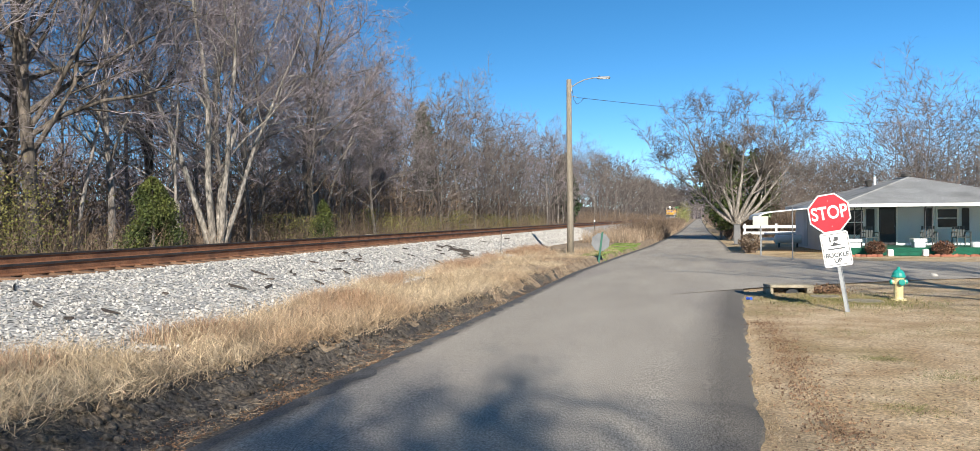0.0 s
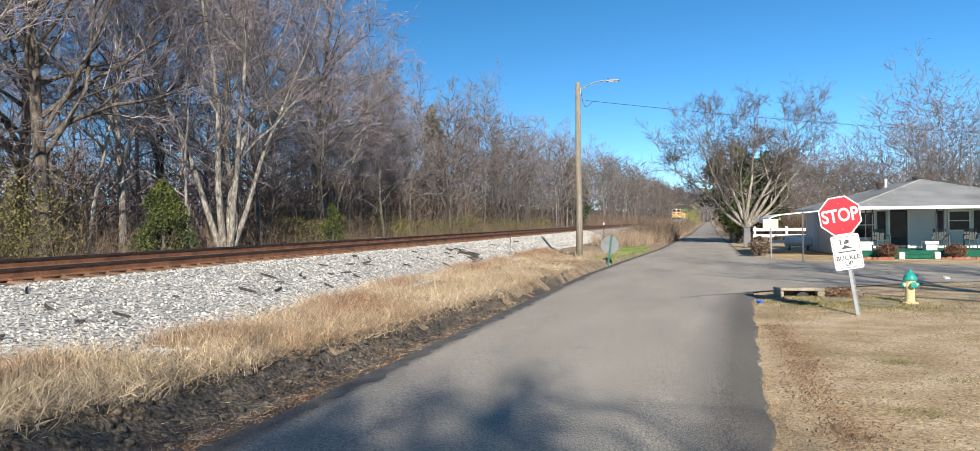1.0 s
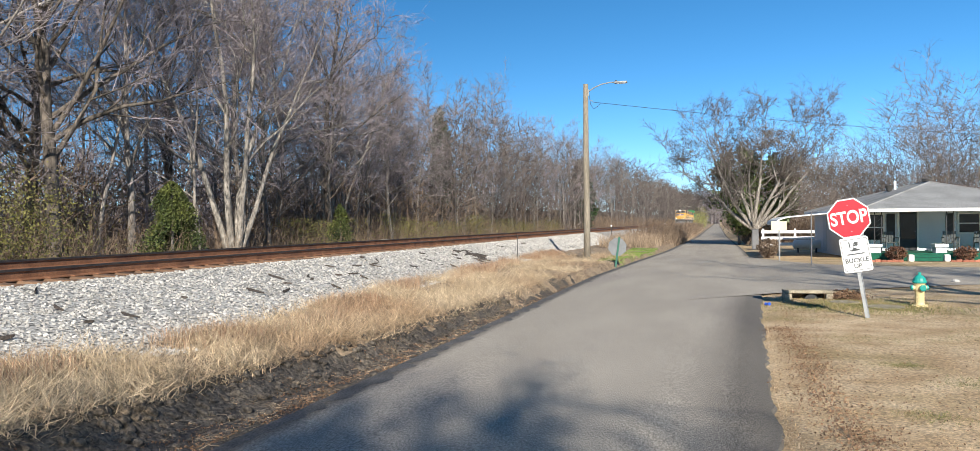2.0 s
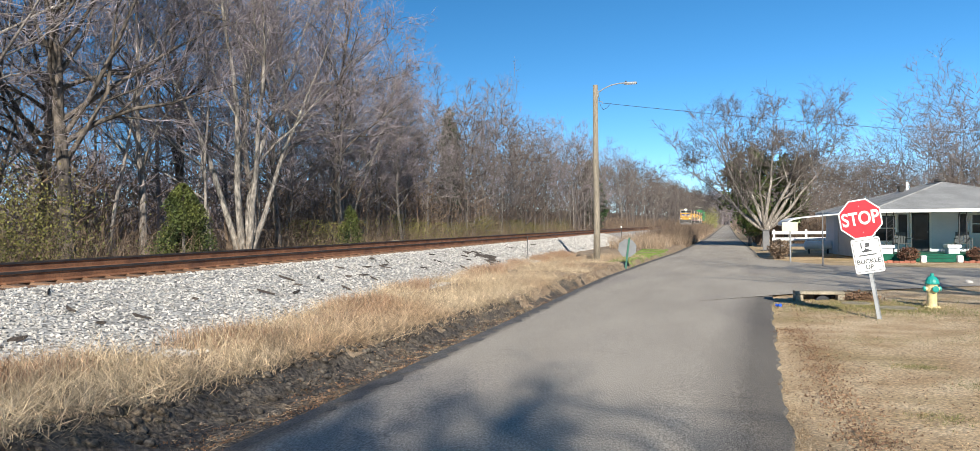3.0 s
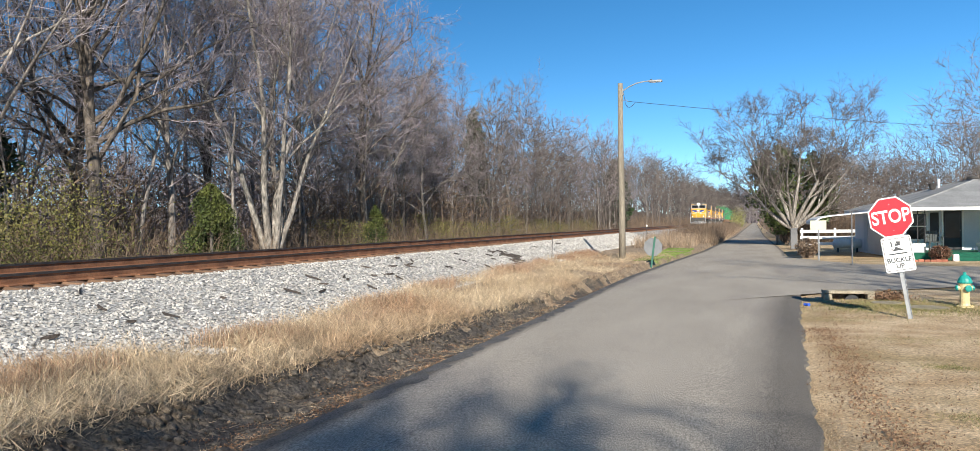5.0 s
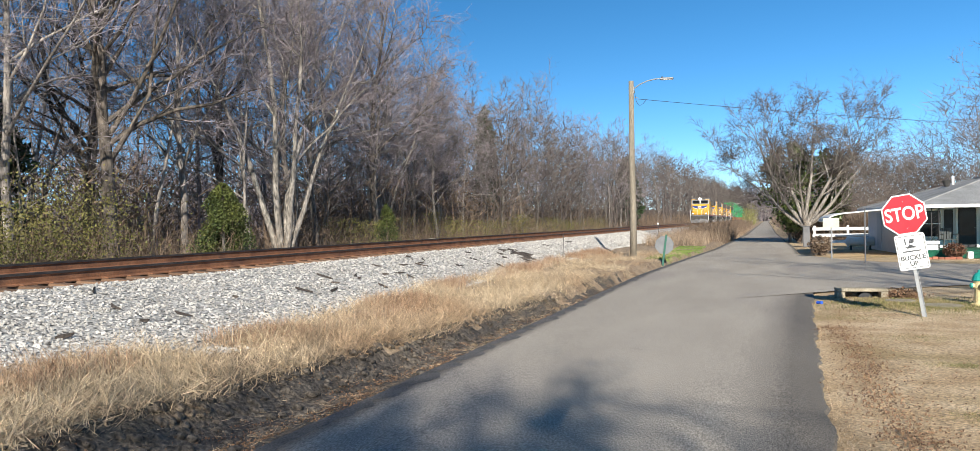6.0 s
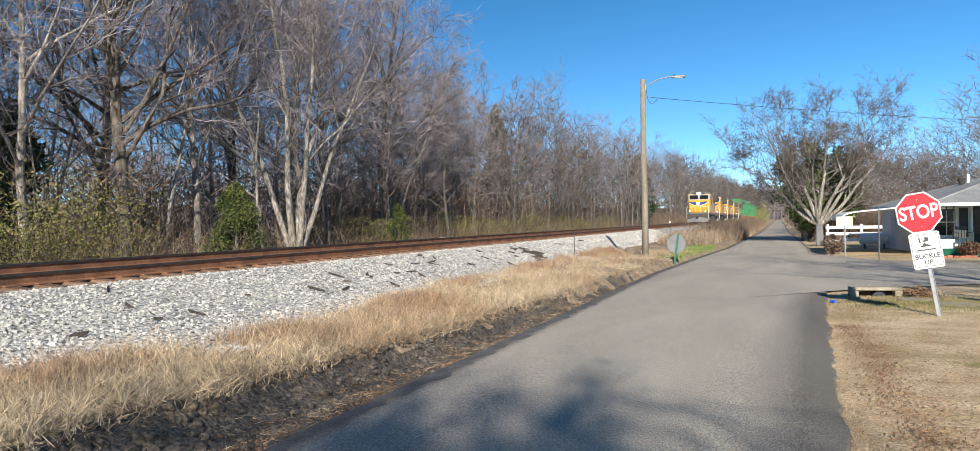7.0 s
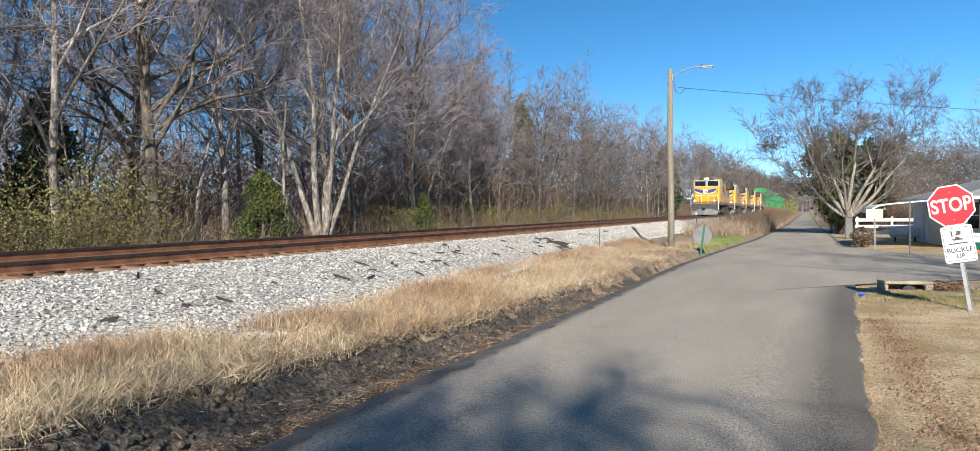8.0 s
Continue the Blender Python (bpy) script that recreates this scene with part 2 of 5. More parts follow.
# ---- mesh tools ----
class Geo:
    def __init__(self):
        self.v, self.f = [], []

    def add(self, vs, fs):
        k = len(self.v)
        self.v += [tuple(p) for p in vs]
        self.f += [tuple(i + k for i in q) for q in fs]
        return self

    def box(self, x0, x1, y0, y1, z0, z1, m=None, cut=0.0):
        """A box, its edges chamfered by cut."""
        if not cut:
            vs = [(x, y, z) for z in (z0, z1) for x, y in ((x0, y0), (x1, y0), (x1, y1), (x0, y1))]
            fs = [(3, 2, 1, 0), (4, 5, 6, 7), (0, 1, 5, 4), (1, 2, 6, 5), (2, 3, 7, 6), (3, 0, 4, 7)]
        else:
            c = cut
            ring = lambda i, z: [(x0 + c + i, y0 + i, z), (x1 - c - i, y0 + i, z), (x1 - i, y0 + c + i, z), (x1 - i, y1 - c - i, z),
                                 (x1 - c - i, y1 - i, z), (x0 + c + i, y1 - i, z), (x0 + i, y1 - c - i, z), (x0 + i, y0 + c + i, z)]
            vs = ring(c, z0) + ring(0, z0 + c) + ring(0, z1 - c) + ring(c, z1)
            fs = [tuple(range(7, -1, -1)), tuple(range(24, 32))]
            fs += [(a + i, a + (i + 1) % 8, a + 8 + (i + 1) % 8, a + 8 + i) for a in (0, 8, 16) for i in range(8)]
        if m is not None:
            vs = [m @ Vector(p) for p in vs]
        return self.add(vs, fs)

    def tube(self, pts, rad, n=8, cap=True, phase=0.0):
        """A tube of n sides through pts with the radius given for each point."""
        pts = [Vector(p) for p in pts]
        rad = rad if isinstance(rad, (list, tuple)) else [rad] * len(pts)
        vs = []
        for i, p in enumerate(pts):
            d = (pts[min(i + 1, len(pts) - 1)] - pts[max(i - 1, 0)]).normalized()
            a = d.cross((0, 0, 1)) if abs(d.z) < 0.95 else d.cross((1, 0, 0))
            a.normalize()
            b = d.cross(a)
            vs += [p + (a * math.cos(phase + 2 * math.pi * k / n) + b * math.sin(phase + 2 * math.pi * k / n)) * rad[i] for k in range(n)]
        fs = [(i * n + k, i * n + (k + 1) % n, i * n + n + (k + 1) % n, i * n + n + k) for i in range(len(pts) - 1) for k in range(n)]
        if cap:
            fs += [tuple(range(n - 1, -1, -1)), tuple(range(len(vs) - n, len(vs)))]
        return self.add(vs, fs)

    def slab(self, outline, depth, m=None):
        """A flat outline in x and z, facing -y, given depth."""
        n = len(outline)
        vs = [(x, 0, z) for x, z in outline] + [(x, depth, z) for x, z in outline]
        fs = [tuple(range(n)), tuple(range(2 * n - 1, n - 1, -1))] + [(i + n, (i + 1) % n + n, (i + 1) % n, i) for i in range(n)]
        if m is not None:
            vs = [m @ Vector(p) for p in vs]
        return self.add(vs, fs)

    def mesh(self, name, material, smooth=False):
        me = bpy.data.meshes.new(name)
        me.from_pydata(self.v, [], self.f)
        me.materials.append(material)
        if smooth:
            me.polygons.foreach_set("use_smooth", [True] * len(me.polygons))
        me.update()
        return me


def fast_mesh(name, verts, quads, material):
    """A mesh from arrays; a face with a repeated last corner is a triangle."""
    me = bpy.data.meshes.new(name)
    me.from_pydata(verts.tolist() if hasattr(verts, "tolist") else verts, [], quads.tolist() if hasattr(quads, "tolist") else quads)
    me.materials.append(material)
    me.update()
    return me


def part(name, geo, material, parent, label="", smooth=False, at=None):
    ob = new(name, geo if isinstance(geo, bpy.types.Mesh) else geo.mesh(name, material, smooth))
    ob.parent = parent
    if at is not None:
        ob.matrix_local = at
    return tagged(ob, label) if label else ob


def thing(name, m, label, category, group="", kind="", data=None):
    ob = new(name, data)
    ob.matrix_world = m
    return tagged(ob, label, category, group, kind)


def lerp(table, y):
    """Value at y of a table of (y, value)."""
    return float(np.interp(y, [a for a, _ in table], [b for _, b in table]))


# ---- the lie of the land ----
ROAD_L = [(-60, -3.35), (5, -3.6), (10, -3.62), (25, -3.7), (34, -3.4), (47, -2.8), (92, -2.15), (700, -2.1)]
ROAD_R = [(-60, 0.4), (6, 0.42), (9, 0.5), (17, 0.8), (20.0, 1.0), (47, 1.45), (99, 0.97), (700, 0.95)]
DIRT = [(-60, -5.2), (5, -4.95), (7.8, -4.8), (10.6, -4.5), (17.4, -4.3), (30, -4.0), (40, -3.3), (60, -2.9), (700, -2.9)]
TOE = [(-60, -7.0), (6.8, -6.95), (8, -6.45), (10.3, -6.2), (16.8, -7.0), (30, -7.5), (45, -8.0), (700, -8.2)]
TRACK = -11.0
BED = 0.80
RAILTOP = 1.0


def slope_up(a, b, v):
    u = min(1.0, max(0.0, (v - a) / (b - a)))
    return u * u * (3 - 2 * u)


def land(x, y):
    """The ground's height, with low hills added far off to hide the bright horizon."""
    return near_land(x, y) + 7.5 * slope_up(60, 170, -x) + 4.0 * slope_up(45, 130, x) + 9.0 * slope_up(720, 1000, y)


def near_land(x, y):
    l, r = lerp(ROAD_L, y), lerp(ROAD_R, y)
    lumps = 0.05 * noise.noise((x * 2.3, y * 2.3, 1)) + 0.035 * noise.noise((x * 5.1, y * 5.1, 6))
    bumps = 0.03 * noise.noise((x * 0.9, y * 0.9, 0)) + 0.05 * noise.noise((x * 0.25, y * 0.25, 3))
    if l - 0.05 <= x <= max(r + 0.05, 0):
        return -0.05
    if x > 0:
        e = min(1.0, (x - r) / 1.0)
        far = min(1.0, max(0.0, (x - 20) / 40))
        return -0.035 + e * (0.02 + 0.4 * bumps) + far * bumps * 4
    toe, dirt = lerp(TOE, y), lerp(DIRT, y)
    if x > dirt:
        u = (l - x) / max(0.01, l - dirt)
        return -0.035 - 0.08 * math.sin(math.pi * min(1, u)) + (bumps + 1.3 * lumps) * min(1, 2 * u) + 0.17 * max(0, u - 0.75) / 0.25
    if x > toe:
        u = (dirt - x) / max(0.01, dirt - toe)
        return 0.14 + bumps + 0.06 * u
    if x > TRACK + 1.6:
        u = (toe - x) / (toe - TRACK - 1.6)
        return 0.2 + (BED - 0.2) * (u ** 0.9) + bumps * 0.5
    if x > TRACK - 1.6:
        return BED
    u = min(1.0, (TRACK - 1.6 - x) / 2.5)
    return BED - 0.55 * u + bumps * min(1, u) * 3


def span(a, b, near, far, grow):
    """Steps from a to b that widen away from near."""
    out, p = [near], near
    s = far
    while p < b:
        p += s
        s *= grow
        out.append(min(p, b))
    p, s = near, far
    while p > a:
        p -= s
        s *= grow
        out.insert(0, max(p, a))
    return out


def build_ground():
    xs = sorted(set([round(v, 3) for v in np.arange(-16, 8, 0.16)] + [round(v, 3) for v in span(-900, -16, -16, 0.6, 1.25)]
                    + [round(v, 3) for v in span(8, 900, 8, 0.4, 1.22)]))
    ys = sorted(set([round(v, 3) for v in np.arange(2, 26, 0.16)] + [round(v, 3) for v in span(26, 1500, 26, 0.25, 1.045)]
                    + [round(v, 3) for v in span(-300, 2, 2, 0.5, 1.3)]))
    nx = len(xs)
    vs = [(x, y, land(x, y)) for y in ys for x in xs]
    fs = [(j * nx + i, j * nx + i + 1, (j + 1) * nx + i + 1, (j + 1) * nx + i) for j in range(len(ys) - 1) for i in range(nx - 1)]
    me = bpy.data.meshes.new("ground")
    me.from_pydata(vs, [], fs)
    for m in (M_earth, M_dirt, M_ballast, M_floor, M_thatch):
        me.materials.append(m)
    kinds = []
    for j in range(len(ys) - 1):
        for i in range(nx - 1):
            x, y = (xs[i] + xs[i + 1]) / 2, (ys[j] + ys[j + 1]) / 2
            w = 0.35 * noise.noise((x * 0.8, y * 0.8, 7))
            if x > lerp(ROAD_L, y):
                kinds.append(0)
            elif x + w > lerp(DIRT, y) and (y < 13 or noise.noise((x * 1.7, y * 1.1, 31)) > (y - 13) * 0.045 - 0.45):
                kinds.append(1)
            elif x + w > lerp(TOE, y):
                kinds.append(4)
            elif x > TRACK - 3.4:
                kinds.append(2)
            else:
                kinds.append(3)
    me.polygons.foreach_set("material_index", kinds)
    me.polygons.foreach_set("use_smooth", [True] * len(kinds))
    tagged(new("ground", me), "dry brown winter ground with dirt verge and grey ballast bank", "ground", kind="structure")


def build_road():
    rng = random.Random(4)
    g = Geo()
    ys = [-60 + 2 * i for i in range(31)] + [2 + 0.12 * i for i in range(225)] + [29 + 1.5 * i for i in range(60)] + [119 + 12 * i for i in range(50)]
    cols = 26
    rows = []
    for y in ys:
        l = lerp(ROAD_L, y) + 0.07 * noise.noise((y * 0.9, 0, 0)) + 0.05 * noise.noise((y * 3.1, 5, 0))
        r = lerp(ROAD_R, y) + 0.05 * noise.noise((y * 0.8, 9, 0)) + 0.05 * noise.noise((y * 3.3, 2, 0)) + 0.04 * noise.noise((y * 11, 4, 0))
        rows.append((l, r, y))
    vs, fs = [], []
    for l, r, y in rows:
        for i in range(cols + 1):
            u = i / cols
            vs.append((l + (r - l) * u, y, 0.025 * (1 - (2 * u - 1) ** 2) - 0.012))
    n = cols + 1
    for j in range(len(rows) - 1):
        for i in range(cols):
            fs.append((j * n + i, j * n + i + 1, (j + 1) * n + i + 1, (j + 1) * n + i))
    g.add(vs, fs)
    for side in (0, cols):
        k = len(g.v)
        for l, r, y in rows:
            x = l if side == 0 else r
            g.v += [(x, y, -0.012), (x + (-0.06 if side == 0 else 0.06), y, -0.12)]
        for j in range(len(rows) - 1):
            q = (k + 2 * j, k + 2 * j + 1, k + 2 * j + 3, k + 2 * j + 2)
            g.f.append(q if side else q[::-1])
    me = g.mesh("road", M_asphalt, True)
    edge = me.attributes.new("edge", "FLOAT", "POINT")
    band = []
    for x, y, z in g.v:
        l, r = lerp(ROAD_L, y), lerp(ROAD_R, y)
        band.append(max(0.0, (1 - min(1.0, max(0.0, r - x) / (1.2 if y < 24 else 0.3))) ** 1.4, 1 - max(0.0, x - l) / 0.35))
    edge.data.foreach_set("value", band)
    ob = new("road", me)
    tagged(ob, "narrow worn grey asphalt lane with ragged edges", "road", kind="structure")
    # dark broken margin along the dirt side
    for name, table, sgn, width in (("road_margin", ROAD_L, 1, 0.22),):
        e = Geo()
        k = [y for y in ys if 2 <= y < 60]
        for y in k:
            x = lerp(table, y)
            w = width * (0.5 + 1.3 * abs(noise.noise((y * 1.3, 3, sgn)))) + 0.16 * noise.noise((y * 5, 1, sgn))
            a = x - sgn * 0.12
            b = x + sgn * max(0.03, w)
            z = lambda q: 0.025 * (1 - (2 * (q - lerp(ROAD_L, y)) / (lerp(ROAD_R, y) - lerp(ROAD_L, y)) - 1) ** 2) - 0.012
            e.v += [(a, y, -0.05), (x, y, -0.005), (b, y, z(b) + 0.004)]
        for j in range(len(k) - 1):
            for i in range(2):
                q = (3 * j + i, 3 * j + i + 1, 3 * j + i + 4, 3 * j + i + 3)
                e.f.append(q if sgn > 0 else q[::-1])
        tagged(new(name, e.mesh(name, M_asphalt_edge, True)), "dark crumbling strip along the lane's edge", "road edge", kind="structure")
    # thin cracks across the lane
    for y0, a, b in ((10.4, -3.1, -1.2), (14.6, -3.3, -1.8), (8.1, -0.1, 0.2)):
        c = Geo()
        for i in range(25):
            x = a + (b - a) * i / 24
            y = y0 + 0.22 * noise.noise((x * 1.6, y0, 0)) + 0.1 * noise.noise((x * 7, y0, 2))
            u = (x - lerp(ROAD_L, y)) / (lerp(ROAD_R, y) - lerp(ROAD_L, y))
            z = 0.025 * (1 - (2 * u - 1) ** 2) - 0.008
            w = 0.007 * (0.3 + abs(noise.noise((x * 5, 1, y0))))
            c.v += [(x, y - w, z), (x, y + w, z)]
        c.f = [(2 * i, 2 * i + 2, 2 * i + 3, 2 * i + 1) for i in range(24)]
        tagged(new("road_crack", c.mesh("road_crack", M_asphalt_edge)), "thin dark crack across the worn asphalt", "road crack", kind="structure")
    # side street that joins from the right
    s = Geo()
    near = [(-0.6, 17.6), (1.0, 19.4), (1.6, 20.0), (2.4, 20.5), (4.2, 21.8), (5.5, 22.7), (7.0, 23.4), (20, 26.0), (60, 31)]
    far = [(-0.6, 40.0), (1.3, 40.0), (1.8, 38.0), (2.9, 34.7), (3.9, 32.9), (6.0, 31.8), (9.2, 31.2), (20, 31.6), (60, 37)]
    for (a, b), (c, d) in zip(near, far):
        for i in range(9):
            u = i / 8
            s.v.append((a + (c - a) * u, b + (d - b) * u, 0.004 + (0.012 if a < 0 else 0.0)))
    for j in range(len(near) - 1):
        for i in range(8):
            s.f.append((j * 9 + i, j * 9 + 9 + i, j * 9 + 10 + i, j * 9 + i + 1))
    tagged(new("side_street", s.mesh("side_street", M_asphalt, True)), "grey asphalt side street joining the lane", "road", kind="structure")


def build_track():
    rng = random.Random(2)
    profile = [(-0.07, 0), (0.07, 0), (0.07, 0.012), (0.012, 0.035), (0.012, 0.125), (0.03, 0.14), (0.03, 0.168), (-0.03, 0.168), (-0.03, 0.14),
               (-0.012, 0.125), (-0.012, 0.035), (-0.07, 0.012)]
    ys = [-80, 0, 20, 40, 80, 160, 320, 900]
    for x, base in ((TRACK + 0.75, BED + 0.04), (TRACK - 0.75, BED + 0.11)):
        rail = thing("rail", pose(x, 0, base), "rust-brown steel rail on tie plates", "rail", "rails of the track")
        g = Geo()
        n = len(profile)
        for y in ys:
            g.v += [(px, y, pz) for px, pz in profile]
        g.f = [(j * n + i, j * n + (i + 1) % n, (j + 1) * n + (i + 1) % n, (j + 1) * n + i) for j in range(len(ys) - 1) for i in range(n)]
        part("rail_web", g, M_rail, rail)
        h = Geo()
        for a, b in zip(ys, ys[1:]):
            h.box(-0.037, 0.037, a, b, 0.142, 0.178)
        part("rail_head", h, M_head, rail, "polished running surface, its dark colour including the side's shade")
    tie = Geo().box(-1.3, 1.3, -0.115, 0.115, -0.12, 0.035, cut=0.012).mesh("tie", M_tie)
    plate = Geo().box(-0.13, 0.13, -0.09, 0.09, 0.0, 0.02, cut=0.004).mesh("tie_plate", M_rail)
    y = -4.0
    count = 0
    far_geo = Geo()
    while y < 420:
        tilt = math.degrees(math.atan2(0.07, 1.5))
        if count < 290:
            t = new("tie", tie)
            t.matrix_world = pose(TRACK + rng.uniform(-0.05, 0.05), y, BED + 0.045, 0, tilt, rng.uniform(-1, 1))
            tagged(t, "weathered brown wooden railway tie bedded in ballast", "railway tie", "ties of the track")
            for sx in (0.75, -0.75):
                p = new("tie_plate", plate)
                p.parent = t
                p.matrix_local = pose(sx, 0, 0.036)
        else:
            far_geo.box(TRACK - 1.3, TRACK + 1.3, y - 0.11, y + 0.11, BED - 0.05, BED + 0.05)
        y += 0.52
        count += 1
    tagged(new("distant_ties", far_geo.mesh("distant_ties", M_tie)), "distant row of brown wooden railway ties", "railway ties", kind="stuff")


# ---- trees ----
def ribbon(V, F, p, d, length, w, rng, bend, steps):
    """A thin twig: a strip that tapers to a point. Returns its points."""
    side = d.cross(Vector((rng.uniform(-1, 1), rng.uniform(-1, 1), rng.uniform(-1, 1))))
    if side.length < 1e-4:
        side = Vector((1, 0, 0))
    side.normalize()
    pts = [p.copy()]
    k = len(V)
    for i in range(steps + 1):
        r = w * (1 - i / (steps + 0.001))
        if i < steps:
            V.append(tuple(p + side * r))
            V.append(tuple(p - side * r))
            p = p + d * (length / steps)
            pts.append(p.copy())
            d = (d + Vector((rng.uniform(-1, 1), rng.uniform(-1, 1), rng.uniform(-0.7, 1))) * bend).normalized()
        else:
            V.append(tuple(p))
    for i in range(steps):
        a = k + 2 * i
        F.append((a, a + 1, a + 3, a + 2) if i < steps - 1 else (a, a + 1, a + 2))
    return pts


def grow_tree(seed, height, trunk_r, fat=1.0, first=0.35, spread=0.6, limbs=12, subs=6, twigs=6, fine=5, lean=(0, 0), forks=1, fork_spread=0.16, rise=0.14, reach=0.46, stems=(), bole=0.0, fall=0.75):
    """A bare tree: the wood of trunk and limbs, and the twigs."""
    rng = random.Random(seed)
    wood = Geo()
    V, F = [], []

    def jitter(k):
        return Vector((rng.uniform(-1, 1), rng.uniform(-1, 1), rng.uniform(-1, 1))) * k

    def side_way(d, ang):
        a = d.cross(jitter(1))
        a.normalize()
        return (d * math.cos(ang) + a * math.sin(ang)).normalized()

    def twig(p, d, length, w):
        pts = ribbon(V, F, p, d, length, w, rng, 0.3, 3)
        for _ in range(fine):
            q = pts[rng.randint(0, 2)].lerp(pts[3], rng.random() * 0.7)
            ribbon(V, F, q, side_way(d, rng.uniform(0.4, 1.0)), length * rng.uniform(0.35, 0.8), w * 0.75, rng, 0.25, 1)

    def sub(p, d, length, r):
        pts, rad = [p], [r]
        for i in range(3):
            p = p + d * length / 3
            d = (d + jitter(0.34) + Vector((0, 0, rise * 0.5))).normalized()
            pts.append(p)
            rad.append(r * (1 - (i + 1) / 3.6))
        wood.tube(pts, rad, 3, cap=False)
        for _ in range(twigs):
            u = rng.uniform(0.15, 1.0) * 3
            i = min(2, int(u))
            twig(pts[i].lerp(pts[i + 1], u - i), side_way(d, rng.uniform(0.3, 1.0)), length * rng.uniform(0.35, 0.75), max(0.0098 * fat, r * 0.3))

    def limb(p, d, length, r):
        pts, rad = [p], [r]
        n = 5
        for i in range(n):
            p = p + d * length / n
            d = (d + jitter(0.3) + Vector((0, 0, rise * 0.4))).normalized()
            pts.append(p)
            rad.append(r * (1 - 0.85 * (i + 1) / n))
        wood.tube(pts, rad, 5, cap=False)
        for _ in range(subs):
            u = rng.uniform(0.25, 1.0) * n
            i = min(n - 1, int(u))
            sub(pts[i].lerp(pts[i + 1], u - i), side_way(d, rng.uniform(0.4, 1.1)), length * rng.uniform(0.25, 0.5), max(0.02, rad[i] * 0.5))

    forks = len(stems) or forks
    if bole:
        wood.tube([(0, 0, -0.15), (0, 0, 0.15), (0.04, 0, bole * 0.6), (0, 0.03, bole + 0.25)], [trunk_r * 2.3, trunk_r * 1.8, trunk_r * 1.6, trunk_r * 1.2], 10, cap=False)
    for f in range(forks):
        p = Vector((0, 0, bole - 0.15))
        d = Vector((lean[0], lean[1], 1)) + (jitter(fork_spread) if forks > 1 else Vector())
        k = 1 if f == 0 else 0.8
        if stems:
            d, k = Vector((stems[f][0], stems[f][1], 1)), stems[f][2]
        d.normalize()
        n = 9
        pts, rad = [p], [trunk_r * k * 1.25]
        for i in range(n):
            p = p + d * height * k / n
            d = (d + jitter(0.13) + Vector((0, 0, 0.06))).normalized()
            pts.append(p)
            rad.append(trunk_r * k * (1 - 0.94 * ((i + 1) / n) ** 0.85))
        wood.tube(pts, rad, 8, cap=False)
        for j in range(max(3, limbs // forks)):
            u = (first + (1 - first) * (j + rng.random()) / max(3, limbs // forks)) * n
            i = min(n - 1, int(u))
            out = side_way((pts[i + 1] - pts[i]).normalized(), rng.uniform(0.55, 1.3) * (1 if u < 0.8 * n else 0.7))
            length = height * reach * (1.15 - fall * u / n) * rng.uniform(0.7, 1.2) * spread / 0.6
            limb(pts[i].lerp(pts[i + 1], u - i), (out + Vector((0, 0, rise))).normalized(), length, max(0.015, rad[i] * 0.5))
    return wood, V, F


def make_tree(seed, label, bark=None, twig=None, name="bare_tree", **kw):
    wood, V, F = grow_tree(seed, **kw)
    top = thing(name, Matrix(), label, "tree")
    part("trunk", wood, bark or M_bark, top, smooth=True)
    me = bpy.data.meshes.new("crown")
    me.from_pydata(V, [], F)
    me.materials.append(twig or M_twig)
    me.update()
    part("crown", me, None, top, "fine bare brown twigs")
    return top


def leaf_cloud(rng, count, inside, size, V, F, up=0.3):
    """Small leaf sprays at the points that inside() gives."""
    for _ in range(count):
        c = inside(rng)
        a = Vector((rng.uniform(-1, 1), rng.uniform(-1, 1), rng.uniform(-0.6, 1) + up)).normalized()
        b = a.cross(Vector((rng.uniform(-1, 1), rng.uniform(-1, 1), rng.uniform(-1, 1)))).normalized()
        s = size * rng.uniform(0.6, 1.4)
        k = len(V)
        V += [tuple(c - b * s * 0.35), tuple(c + a * s * 0.5 - b * s * 0.5), tuple(c + a * s * 1.3), tuple(c + a * s * 0.5 + b * s * 0.45)]
        F.append((k, k + 1, k + 2, k + 3))


